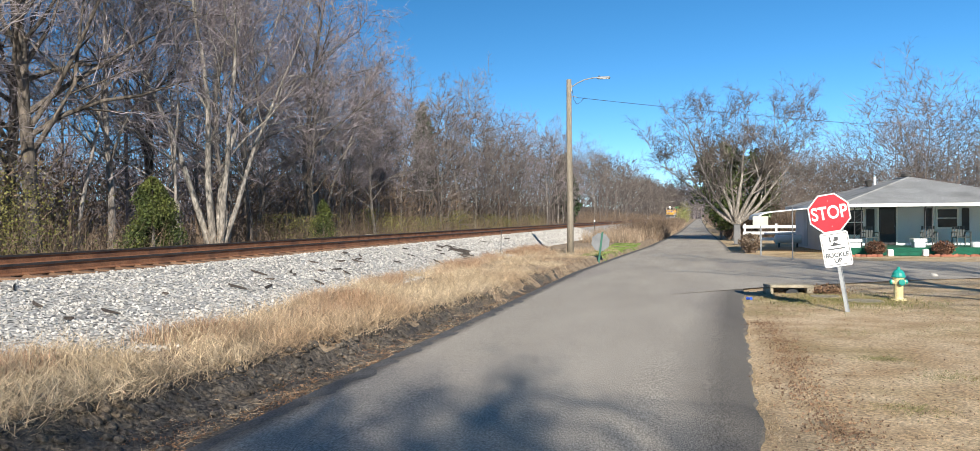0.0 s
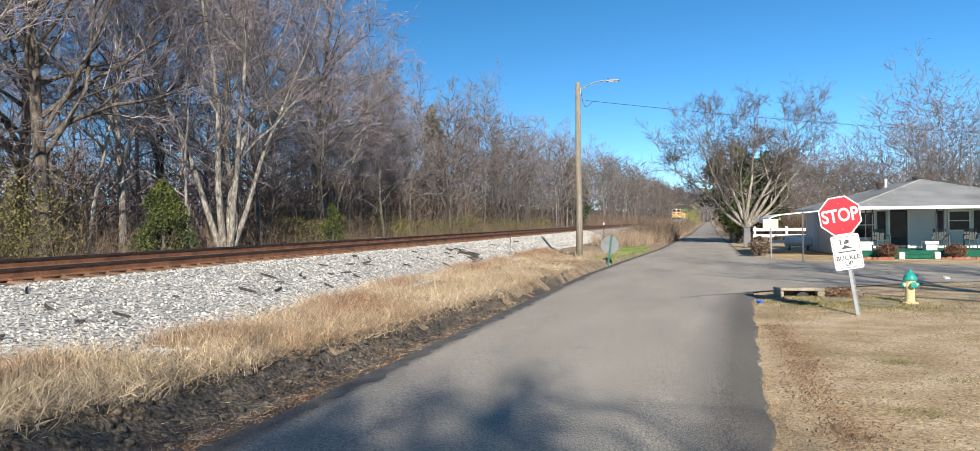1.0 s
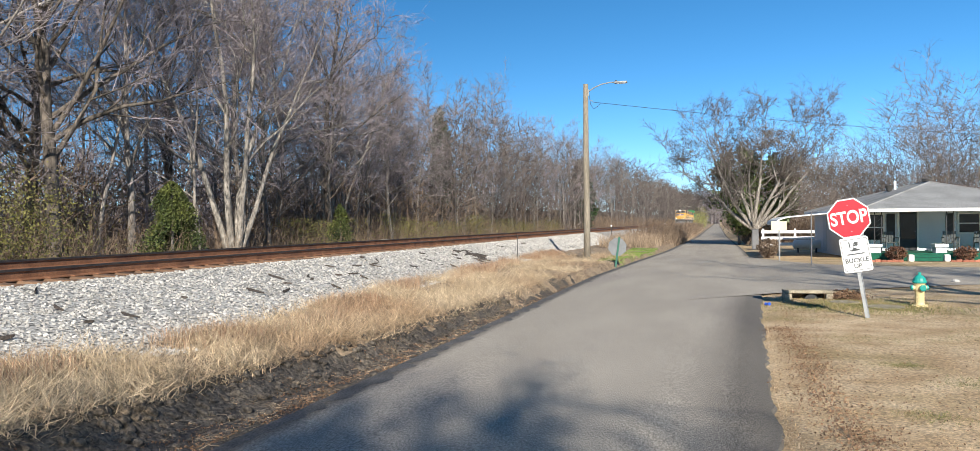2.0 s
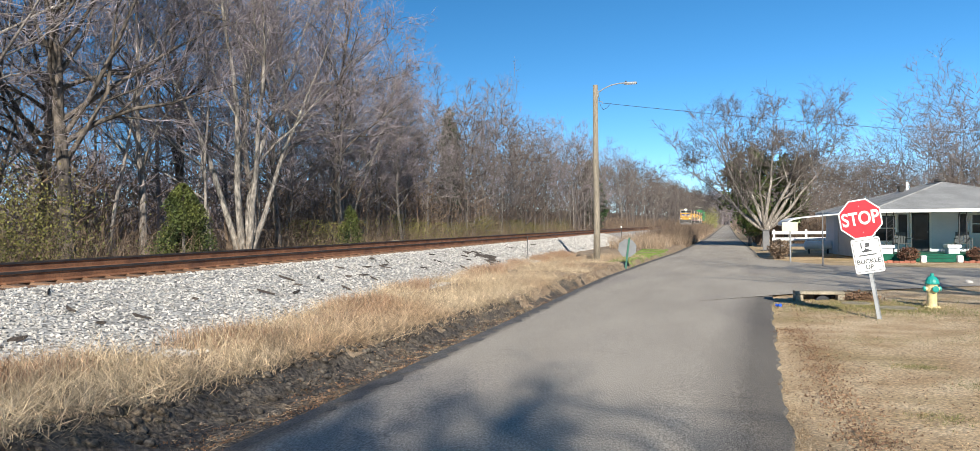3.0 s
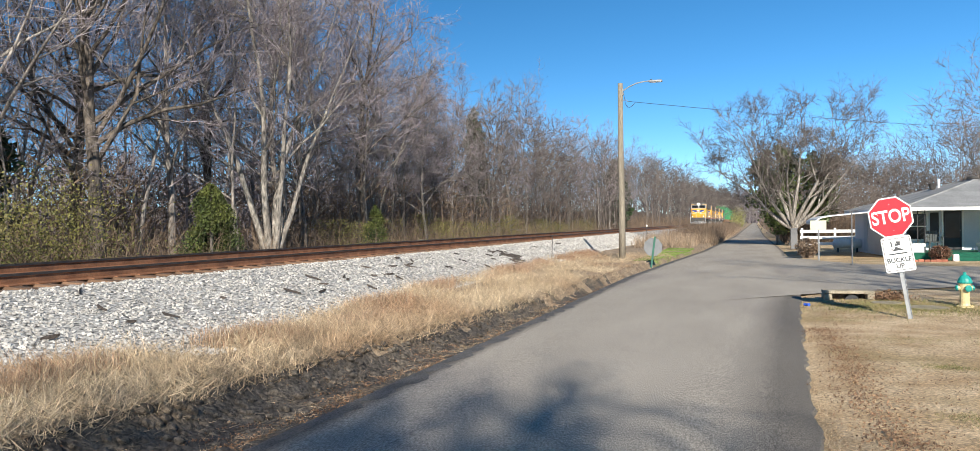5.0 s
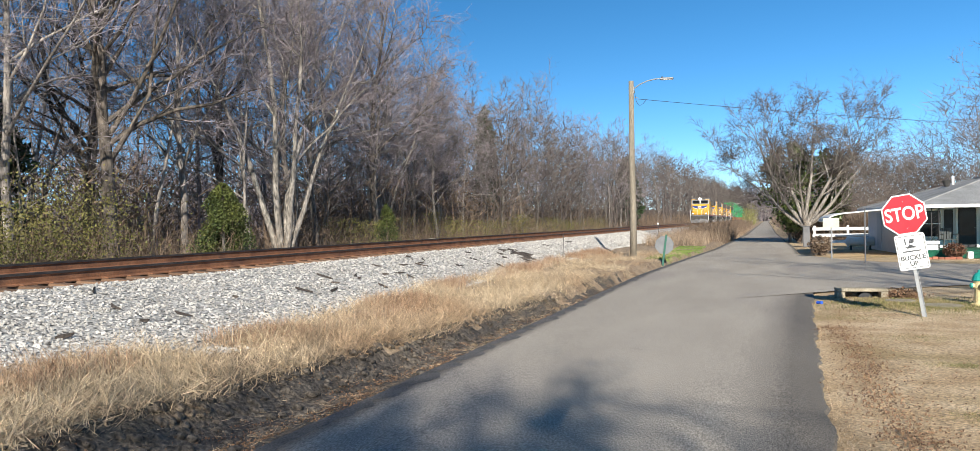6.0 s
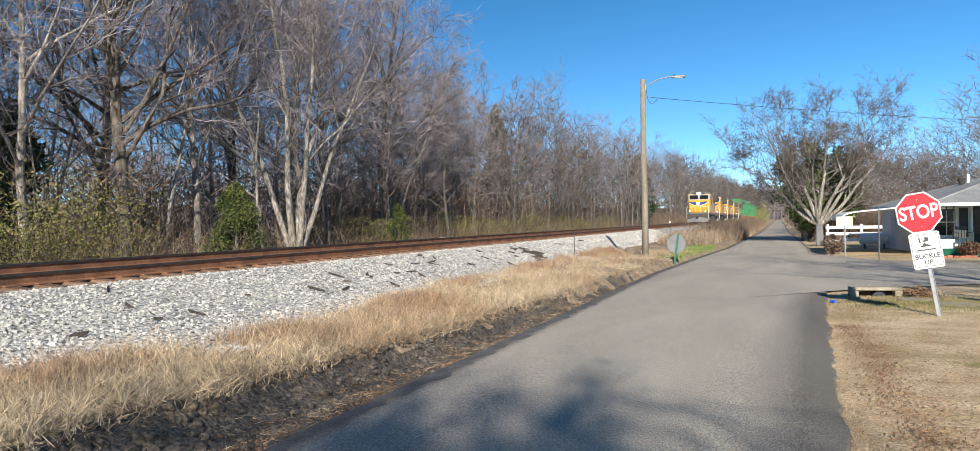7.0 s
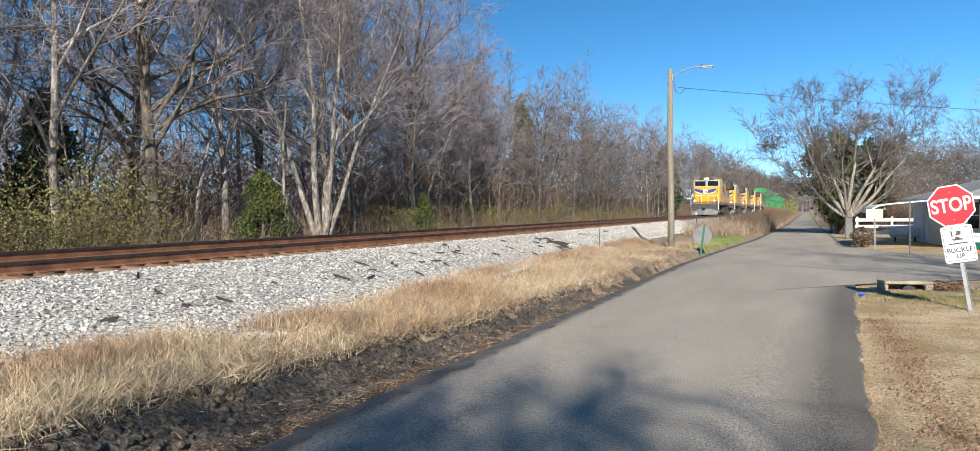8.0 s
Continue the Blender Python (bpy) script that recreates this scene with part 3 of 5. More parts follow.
def evergreen(seed, x, y, height, radius, material, label, count=2600, size=0.13, name="evergreen_bush", cone=True, base=0.0):
    rng = random.Random(seed)
    lobes = [(rng.uniform(0, 6.28), rng.uniform(0.1, 0.95), rng.uniform(0.5, 1.1)) for _ in range(26)]

    def inside(r):
        an, u, k = lobes[r.randint(0, 25)]
        an += r.gauss(0, 0.35)
        u = min(1, max(0.02, u + r.gauss(0, 0.06)))
        w = radius * k * ((1 - u) ** 0.7 * 1.05 + 0.06 if cone else math.sqrt(max(0.0, 1 - (2 * u - 1) ** 2)) + 0.05)
        q = w * r.uniform(0.35, 1.0)
        return Vector((math.cos(an) * q, math.sin(an) * q, base + u * height))
    V, F = [], []
    leaf_cloud(rng, count, inside, size, V, F)
    top = thing(name, pose(x, y, land(x, y)), label, "bush" if height < 4 else "tree")
    t = Geo()
    t.tube([(0, 0, -0.1), (0.03, 0, base + height * 0.4), (0, 0.02, base + height * 0.85)], [0.05 * height / 2, 0.03 * height / 2, 0.01], 6)
    part("trunk", t, M_bark, top)
    me = bpy.data.meshes.new("foliage")
    me.from_pydata(V, [], F)
    me.materials.append(material)
    part("foliage", me, None, top)
    return top


def build_woods():
    rng = random.Random(11)
    lab = "tall bare grey-brown winter tree at the wood's edge"
    near = [
        make_tree(21, lab, M_bark_dark, height=14.5, trunk_r=0.24, limbs=28, subs=8, twigs=7, fine=5, first=0.22),
        make_tree(27, lab, M_bark_pale, height=12.5, trunk_r=0.145, limbs=34, subs=8, twigs=7, fine=5, first=0.3, reach=0.4,
                  stems=((-0.26, 0.1, 0.95), (-0.07, -0.05, 1.05), (0.05, 0.1, 1.0), (0.17, -0.1, 0.95), (0.34, 0.1, 0.85))),
        make_tree(23, lab, height=13.0, trunk_r=0.15, limbs=22, subs=8, twigs=7, fine=5, first=0.22, spread=0.6),
    ]
    mid = [make_tree(30 + i, "slender bare winter tree in the wood", height=11.2 + 0.5 * i, trunk_r=0.075 + 0.015 * (i % 4), limbs=13, subs=7, twigs=6, fine=4,
                     first=0.2, rise=0.05, spread=0.5 + 0.06 * (i % 3), forks=1 + (i == 2)) for i in range(5)]
    far = [make_tree(50 + i, "distant bare winter tree in the wood", twig=M_backtwig, height=11.5 + 0.6 * i, trunk_r=0.11, limbs=11, subs=5, twigs=5, fine=4, first=0.2, fat=1.15,
                     spread=0.65) for i in range(4)]
    # the large trees by the track, one after another
    put = [(0, -17.8, 18.6, 0, 1.0), (1, -16.4, 25.2, 33, 1.0), (2, -18.5, 22.6, 80, 0.95), (2, -18.2, 30.5, 200, 1.0), (0, -19.5, 13.0, 150, 1.0),
           (2, -20.5, 35.0, 300, 0.95), (0, -22.5, 29.5, 250, 0.95), (1, -20.0, 39.5, 10, 0.95), (0, -18.6, 37.0, 75, 0.95), (2, -18.0, 43.5, 165, 0.72), (1, -22.0, 46.0, 220, 0.75), (0, -21, 50.5, 20, 0.75),
           (2, -18.6, 16.0, 250, 1.05), (2, -17.6, 27.8, 120, 1.0), (0, -21.5, 21.5, 200, 1.0),
           (2, -19.0, 9.0, 30, 1.0)]
    used = set()
    for k, x, y, turn, s in put:
        m = pose(x, y, land(x, y) - 0.05, 0, 0, turn)
        if k not in used:
            used.add(k)
            near[k].matrix_world = m
            near[k].scale = (s, s, s)
            continue
        c = copy_thing(near[k], m)
        c.scale = (s, s, s)
    used = set()

    def place(pool, k, x, y, s):
        m = pose(x, y, land(x, y) - 0.05, rng.uniform(-3, 3), rng.uniform(-3, 3), rng.uniform(0, 360))
        key = pool[k].name
        if key not in used:
            used.add(key)
            pool[k].matrix_world = m
            pool[k].scale = (s, s, s)
        else:
            c = copy_thing(pool[k], m)
            c.scale = (s, s, s * rng.uniform(0.93, 1.07))
    # edge of the wood along the track
    y = 8.0
    while y < 130:
        place(mid, rng.randrange(5), rng.uniform(-20.0, -17.2), y, rng.uniform(0.7, 1.0))
        y += rng.uniform(2.0, 4.0) * (1 + y / 120)
    for i in range(32):
        y = 10 + 110 * (i / 32) ** 1.2 + rng.uniform(-1.5, 1.5)
        place(mid, rng.randrange(5), rng.uniform(-27, -19.5), y, rng.uniform(0.85, 1.1))
    y = 60.0
    while y < 420:
        for x in (rng.uniform(-22, -16.8),):
            place(far, rng.randrange(4), x, y + rng.uniform(-2, 2), rng.uniform(0.85, 1.05) * (1 + 0.25 * slope_up(100, 210, y)))
        y += 4 + y * 0.025
    for i in range(14):
        place(far, rng.randrange(4), rng.uniform(-42, -28), 14 + i * 7 + rng.uniform(-2, 2), rng.uniform(0.95, 1.2))
    # woods behind the house and along the lane
    for i in range(22):
        place(far, rng.randrange(4), rng.uniform(3, 38), rng.uniform(74, 108), rng.uniform(0.6, 0.85))
    for x, y, s in ((17.0, 72, 0.98), (20.5, 68, 1.02), (23.5, 74, 1.08), (14.5, 80, 0.85), (18.6, 78, 1.05), (26.5, 72, 1.05)):
        place(far, rng.randrange(4), x, y, s)
    y = 95.0
    while y < 420:
        place(far, rng.randrange(4), rng.uniform(5, 12), y, rng.uniform(0.5, 0.75))
        y += 9 + y * 0.03
    for i in range(10):
        place(far, rng.randrange(4), -5 + 2.0 * i, 430 + rng.uniform(-10, 10), rng.uniform(0.7, 1.0))


def brush(name, label, rng, count, where, height, material, width=0.006, category="brush", bend=0.25):
    V, F = [], []
    for _ in range(count):
        x, y = where(rng)
        h = height * rng.uniform(0.35, 1.0)
        d = Vector((rng.uniform(-0.5, 0.5), rng.uniform(-0.5, 0.5), 1)).normalized()
        p = Vector((x, y, land(x, y) - 0.03))
        pts = ribbon(V, F, p, d, h, width * rng.uniform(0.6, 1.6), rng, bend, 3)
        for _ in range(2):
            d2 = Vector((rng.uniform(-1, 1), rng.uniform(-1, 1), rng.uniform(0.1, 1))).normalized()
            ribbon(V, F, pts[rng.randint(1, 2)], d2, h * rng.uniform(0.25, 0.5), width * 0.6, rng, bend, 2)
    me = bpy.data.meshes.new(name)
    me.from_pydata(V, [], F)
    me.materials.append(material)
    return tagged(new(name, me), label, category, kind="stuff")


def canopy(name, label, rng, trees, per, width, material, lo=0.15, close=0):
    """A distant stand of bare trees: for each, many strokes that spread from its stem."""
    V, F = [], []
    for x, y, h, r in trees:
        z = land(x, y)
        thick = width * (1 + max(0.0, y - 70) / 130)
        ribbon(V, F, Vector((x, y, z)), Vector((rng.uniform(-0.1, 0.1), rng.uniform(-0.1, 0.1), 1)).normalized(), h * 0.9, thick * 3.2, rng, 0.05, 4)
        for _ in range(per * 2 if y < close else per):
            u = lo + (1 - lo) * rng.random() ** 0.8
            an = rng.uniform(0, 6.283)
            q = r * math.sqrt(max(0.02, math.sin(math.pi * min(0.97, 0.12 + u * 0.85)))) * rng.random() ** 0.6
            p = Vector((x + math.cos(an) * q, y + math.sin(an) * q, z + u * h * rng.uniform(0.9, 1.04)))
            d = Vector((math.cos(an) * 0.6 + rng.gauss(0, 0.5), math.sin(an) * 0.6 + rng.gauss(0, 0.5), rng.uniform(0.0, 1.2))).normalized()
            ribbon(V, F, p, d, h * rng.uniform(0.06, 0.15), thick * rng.uniform(0.6, 1.5), rng, 0.3, 2)
    me = bpy.data.meshes.new(name)
    me.from_pydata(V, [], F)
    me.materials.append(material)
    return tagged(new(name, me), label, "woods", kind="stuff")


def build_far_woods():
    rng = random.Random(19)
    trees = []
    y = 52.0
    while y < 900:
        for x0, x1 in ((-19.5, -16.0), (-24, -20), (-29, -24.5)):
            trees.append((rng.uniform(x0, x1), y + rng.uniform(-2, 2), rng.uniform(8.2, 11.2) * (1 + 0.45 * slope_up(90, 200, y) + 0.6 * slope_up(230, 560, y)), rng.uniform(1.8, 3.0)))
        y += 2.6 + y * 0.012
    canopy("far_wood", "distant bare brown winter wood along the track", rng, trees, 150, 0.027, M_backtwig, 0.02, 115)
    inner = [(rng.uniform(-40, -19.5), 6 + 75 * rng.random(), rng.uniform(6, 10.5), rng.uniform(1.5, 2.6)) for _ in range(140)]
    canopy("inner_wood", "dense bare winter wood behind its edge", rng, inner, 150, 0.02, M_twig, 0.02)
    deep = [(rng.uniform(-75, -42), 5 + 150 * rng.random(), rng.uniform(5.5, 10), rng.uniform(2, 3.5)) for _ in range(200)]
    canopy("deep_wood", "hazy depth of the bare winter wood", rng, deep, 150, 0.1, M_twig, 0.0)
    low = [(rng.uniform(-30, -18), 6 + 90 * rng.random(), rng.uniform(3, 5), rng.uniform(1.2, 2)) for _ in range(300)]
    canopy("low_wood", "bare saplings crowded under the winter wood", rng, low, 120, 0.024, M_brush, 0.0)
    back = [(rng.uniform(2.5, 48), rng.uniform(74, 112), rng.uniform(5.5, 9.0), rng.uniform(1.8, 3.0)) for _ in range(290)]
    back += [(rng.uniform(2.8, 9), 64 + 250 * rng.random(), rng.uniform(3.5, 7), rng.uniform(1.3, 2.2)) for _ in range(110)]
    back += [(rng.uniform(14, 30), rng.uniform(66, 76), rng.uniform(9, 13.5), rng.uniform(2, 3)) for _ in range(26)]
    canopy("back_wood", "bare brown wood behind the house and lane", rng, back, 200, 0.021, M_backtwig, 0.02, 77)
    end = [(rng.uniform(-22, 30), rng.uniform(560, 700), rng.uniform(17, 27), rng.uniform(4, 6)) for _ in range(150)]
    willow = [(rng.uniform(-4.6, -2.9), rng.uniform(170, 215), rng.uniform(3.6, 5.2), rng.uniform(0.9, 1.5)) for _ in range(9)]
    canopy("willow_thicket", "yellow-green bare thicket beside the distant lane", rng, willow, 200, 0.03, M_willow, 0.0)
    canopy("end_wood", "hazy distant wood closing the lane", rng, end, 150, 0.03, M_twig, 0.02)


def build_undergrowth():
    rng = random.Random(5)

    def edge(r):
        y = 6 + 150 * r.random() ** 1.6
        return r.uniform(-18.5, -15.0) - 2 * r.random() ** 3, y
    brush("undergrowth", "tangled brown undergrowth along the wood's edge", rng, 10000, edge, 2.0, M_brush, 0.006)
    brush("dark_thicket", "tall brown saplings filling the wood", rng, 6500, lambda r: (r.uniform(-34, -18.5), 6 + 150 * r.random() ** 1.5), 4.6, M_brush, 0.014)
    brush("distant_thicket", "distant brown thicket along the track", rng, 4500, lambda r: (r.uniform(-20, -15.5), 120 + 300 * r.random()), 3.4, M_brush, 0.04)
    brush("lane_thicket", "brown thicket beside the lane", rng, 5000, lambda r: (r.uniform(1.9, 8), 62 + 300 * r.random() ** 2.2), 3.3, M_brush, 0.02)
    brush("back_thicket", "brown thicket behind the house", rng, 3500, lambda r: (r.uniform(4, 45), r.uniform(70, 110)), 4.5, M_brush, 0.03)
    brush("cane_clump", "tan dry cane and weeds between lane and track", rng, 7000,
          lambda r: ((lambda y: (r.uniform(max(-7.6, -6.8), -2.9 - 0.6 * (y < 55)) if y < 62 else r.uniform(-6.5, -2.6), y))(47 + 115 * r.random() ** 1.4)), 1.1, M_cane, 0.012)
    brush("lane_brush", "dark brown brush between lane and track", rng, 5000, lambda r: (r.uniform(-6.2, -2.7), 58 + 110 * r.random() ** 1.3), 1.8, M_brush, 0.016)
    V, F = [], []
    spots = []
    for i in range(64):
        y = 7 + 10 * rng.random() if i < 34 else rng.uniform(30, 85)
        spots.append((rng.uniform(-17.5, -15.6), y, rng.uniform(0.5, 1.2), rng.uniform(0.8, 2.6 if y < 20 else 1.6)))

    def leaf(r):
        x, y, w, h = spots[r.randrange(len(spots))]
        return Vector((x + r.gauss(0, w * 0.6), y + r.gauss(0, w), 0.4 + h * r.random() ** 0.7 * 1.2))
    leaf_cloud(rng, 36000, leaf, 0.044, V, F)
    me = bpy.data.meshes.new("privet_thicket")
    me.from_pydata(V, [], F)
    me.materials.append(M_privet)
    tagged(new("privet_thicket", me), "yellow-green privet leaves low at the wood's edge", "thicket", kind="stuff")
    evergreen(1, -16.0, 21.3, 2.75, 1.3, M_cedar, "small dense green cedar at the wood's edge", 19000, 0.048, "cedar_tree")
    evergreen(2, -16.2, 33.2, 2.3, 0.9, M_cedar, "small green cedar among bare trees", 9000, 0.05, "cedar_tree")
    evergreen(3, -21.6, 18.2, 4.3, 1.6, M_pine, "dark green pine inside the bare wood", 3200, 0.17, "pine_tree", base=0.8)
    evergreen(4, -25.5, 74.0, 10.6, 1.7, M_pine, "tall pine rising above the bare wood", 5000, 0.4, "pine_tree", base=1.5)
    evergreen(5, -19.0, 117.0, 10.0, 2.6, M_pine, "dark evergreen in the distant wood", 4000, 0.5, "pine_tree")


def grass(name, label, rng, count, where, lo, hi, width, material, lay=0.5):
    """Separate blades: each a thin bent strip."""
    V, F = [], []
    for _ in range(count):
        x, y = where(rng)
        z = land(x, y) - 0.01
        h = rng.uniform(lo, hi)
        an = rng.uniform(0, 6.283)
        dx, dy = math.cos(an), math.sin(an)
        t = rng.uniform(0, lay) * h
        w = width * rng.uniform(0.6, 1.4)
        k = len(V)
        ax, ay = -dy * w, dx * w
        V += [(x - ax, y - ay, z), (x + ax, y + ay, z), (x + dx * t * 0.4 + ax * 0.7, y + dy * t * 0.4 + ay * 0.7, z + h * 0.6),
              (x + dx * t * 0.4 - ax * 0.7, y + dy * t * 0.4 - ay * 0.7, z + h * 0.6), (x + dx * t * 1.3, y + dy * t * 1.3, z + h * (1 - 0.35 * lay * rng.random()))]
        F += [(k, k + 1, k + 2, k + 3), (k + 3, k + 2, k + 4)]
    me = bpy.data.meshes.new(name)
    me.from_pydata(V, [], F)
    me.materials.append(material)
    return tagged(new(name, me), label, "grass", kind="stuff")


def build_grass():
    rng = random.Random(8)

    def verge(r):
        while True:
            y = 3.0 + 34 * r.random() ** 1.5
            a, b = lerp(TOE, y), lerp(DIRT, y)
            x = r.uniform(a - 0.15, b + 0.1)
            if noise.noise((x * 0.7, y * 0.7, 2)) > -0.65 + 0.5 * r.random() + 0.5 * slope_up(13, 26, y):
                return x, y
    def weeds(r):
        while True:
            y = 4.0 + 36 * r.random() ** 1.4
            x = lerp(TOE, y) - 0.1 + 1.0 * r.random() ** 1.2
            if noise.noise((x * 0.9, y * 0.5, 12)) > 0.3 * r.random() - 0.05:
                return x, y
    V, F = [], []
    for _ in range(26000):
        x, y = verge(rng)
        d = Vector((rng.uniform(-1, 1), rng.uniform(-1, 1), rng.uniform(0.1, 1.0))).normalized()
        ribbon(V, F, Vector((x, y, land(x, y) + rng.uniform(0, 0.08))), d, rng.uniform(0.15, 0.42), 0.0036, rng, 0.45, 3)
    me = bpy.data.meshes.new("straw_tangle")
    me.from_pydata(V, [], F)
    me.materials.append(M_straw)
    tagged(new("straw_tangle", me), "matted tangle of dead straw on the verge", "grass", kind="stuff")
    grass("ditch_grass", "thin green and brown grass round the culvert", rng, 9000, lambda r: (r.gauss(2.6, 0.8), r.gauss(17.1, 0.75)), 0.02, 0.07, 0.005, M_ditch, 1.0)
    grass("verge_grass", "tall dead straw-coloured grass on the verge", rng, 34000, verge, 0.04, 0.13, 0.004, M_straw, 3.2)
    grass("verge_weeds", "upright reddish-tan dead weeds along the ballast", rng, 15000, weeds, 0.08, 0.36, 0.0034, M_weed, 1.4)

    def lawn(r):
        while True:
            y = 4.5 + 16.5 * r.random() ** 1.3
            x = lerp(ROAD_R, y) + 0.05 + (0.5 + 0.36 * y) * r.random()
            if noise.noise((x * 1.1, y * 1.1, 21)) + 0.5 * noise.noise((x * 3.5, y * 3.5, 22)) > 0.9 * r.random() - 0.75:
                return x, y
    grass("lawn_grass", "short dry brown lawn with thin green patches", rng, 56000, lawn, 0.01, 0.032, 0.0032, M_lawn, 3.0)
    def fringe(r):
        y = 4.2 + 15 * r.random() ** 1.3
        return lerp(ROAD_R, y) + 0.06 + 0.1 * noise.noise((y * 4.3, 8, 0)) + abs(r.gauss(0.0, 0.28)) - 0.06 * r.random(), y
    grass("lane_fringe", "bleached grass and sand fringing the lane's edge", rng, 20000, fringe, 0.008, 0.026, 0.0026, M_sandy, 3.6)
    tufts = [(2.5, 9.1, 0.22), (1.9, 12.5, 0.35), (3.3, 12.6, 0.5), (3.9, 13.4, 0.5), (1.7, 7.6, 0.16), (4.6, 15.6, 0.6), (1.3, 14.8, 0.3), (2.0, 10.2, 0.15)]

    def tuft(r):
        x, y, w = tufts[r.randrange(len(tufts))]
        return r.gauss(x, w), r.gauss(y, w * 0.8)
    grass("green_tufts", "thin green patches in the dry lawn", rng, 6500, tuft, 0.012, 0.04, 0.0035, M_ditch, 1.6)
    grass("green_verge", "bright green patch of grass beside the lane", rng, 16000, lambda r: (lambda y: (r.uniform(-4.6, lerp(ROAD_L, y) - 0.15), y))(r.uniform(31.8, 46)),
          0.015, 0.04, 0.014, M_green, 0.8)


def build_leaves():
    rng = random.Random(14)
    V, F = [], []

    def ground_leaf(r):
        y = 3.5 + 26 * r.random() ** 1.6
        if r.random() < 0.6:
            x = lerp(ROAD_L, y) - 0.05 - abs(r.gauss(0, 0.4)) - 0.25 * (noise.noise((y * 0.8, 1, 1)) > 0)
        else:
            x = lerp(ROAD_R, y) + (abs(r.gauss(0.58, 0.2)) if r.random() < 0.5 else 0.1 + (0.5 + 0.36 * y) * r.random())
        return Vector((x, y, land(x, y) + 0.012))

    def furrow(r):
        while True:
            y = 5.0 + 8.5 * r.random()
            if noise.noise((y * 1.4, 17, 0)) > r.random() - 0.55:
                return Vector((0.98 + 0.06 * math.sin(y * 1.3) + r.gauss(0, 0.13), y, -0.005))
    leaf_cloud(rng, 2600, furrow, 0.016, V, F, up=-0.1)
    leaf_cloud(rng, 17000, ground_leaf, 0.0155, V, F, up=-0.2)
    me = bpy.data.meshes.new("fallen_leaves")
    me.from_pydata(V, [], F)
    me.materials.append(M_leaf)
    tagged(new("fallen_leaves", me), "scattered rust-brown fallen leaves along the lane", "leaves", kind="stuff")
    def bit(r):
        y = 3.5 + 14 * r.random() ** 1.4
        x = r.uniform(lerp(DIRT, y), lerp(ROAD_L, y) - 0.15)
        return Vector((x, y, land(x, y) + 0.01))
    V, F = [], []
    for _ in range(1700):
        d = Vector((rng.uniform(-1, 1), rng.uniform(-1, 1), rng.uniform(-0.05, 0.25))).normalized()
        ribbon(V, F, bit(rng), d, rng.uniform(0.04, 0.15), 0.0022, rng, 0.4, 2)
    me = bpy.data.meshes.new("straw_bits")
    me.from_pydata(V, [], F)
    me.materials.append(M_straw)
    tagged(new("straw_bits", me), "loose bits of straw on the dark dirt", "straw", kind="stuff")
    # clods of broken earth on the verge's bank
    g = Geo()
    for _ in range(1100):
        y = 3.5 + 13 * rng.random() ** 1.3
        x = lerp(DIRT, y) + abs(rng.gauss(0.05, 0.4))
        if x > lerp(ROAD_L, y) - 0.1:
            continue
        s = 0.008 + 0.06 * rng.random() ** 2.5
        g.box(-s, s, -s * 0.7, s * 0.7, -s * 0.5, s * 0.5, pose(x, y, land(x, y) + s * 0.2, rng.uniform(0, 40), rng.uniform(0, 40), rng.uniform(0, 180)), cut=s * 0.3)
    tagged(new("earth_clods", g.mesh("earth_clods", M_dirt)), "dark clods of broken earth beside the lane", "earth", kind="stuff")


def build_ballast():
    rng = np.random.default_rng(3)
    n = 30000
    y = 3.5 + 62 * rng.random(n) ** 1.75
    u = rng.random(n)
    toe = np.interp(y, [a for a, _ in TOE], [b for _, b in TOE])
    x = TRACK + 1.25 + (toe + 0.5 - TRACK - 1.25) * u
    base = np.array([(1, 0, 0.5), (0.31, 0.95, 0.5), (-0.81, 0.59, 0.5), (-0.81, -0.59, 0.5), (0.31, -0.95, 0.5), (0, 0, 1.0), (0.2, 0.1, -0.6)])
    tri = [(0, 1, 5), (1, 2, 5), (2, 3, 5), (3, 4, 5), (4, 0, 5), (1, 0, 6), (2, 1, 6), (3, 2, 6), (4, 3, 6), (0, 4, 6)]
    V, F = [], []
    for i in range(n):
        s = rng.uniform(0.015, 0.036) * (1 + max(0, y[i] - 25) * 0.03)
        m = Euler(tuple(rng.uniform(0, 6.28, 3))).to_matrix()
        z = land(x[i], y[i])
        k = len(V)
        q = base * rng.uniform(0.7, 1.25, (7, 1)) * s
        for p in q:
            w = m @ Vector(p)
            V.append((x[i] + w.x, y[i] + w.y, z + w.z * 0.8 + s * 0.15))
        F += [(a + k, b + k, c + k) for a, b, c in tri]
    me = bpy.data.meshes.new("ballast_stones")
    me.from_pydata(V, [], F)
    me.materials.append(M_stone)
    tagged(new("ballast_stones", me), "loose pale grey crushed ballast stones on the bank", "gravel", kind="stuff")


# ---- the things ----
def text_mesh(body, size, material, depth=0.002):
    cu = bpy.data.curves.new("text", "FONT")
    cu.body, cu.size, cu.extrude, cu.align_x, cu.align_y = body, size, depth, "CENTER", "CENTER"
    cu.offset = size * 0.022
    tmp = new("text", cu)
    bpy.context.view_layer.update()
    me = bpy.data.meshes.new_from_object(tmp.evaluated_get(bpy.context.evaluated_depsgraph_get()))
    bpy.data.objects.remove(tmp)
    me.materials.clear()
    me.materials.append(material)
    return me


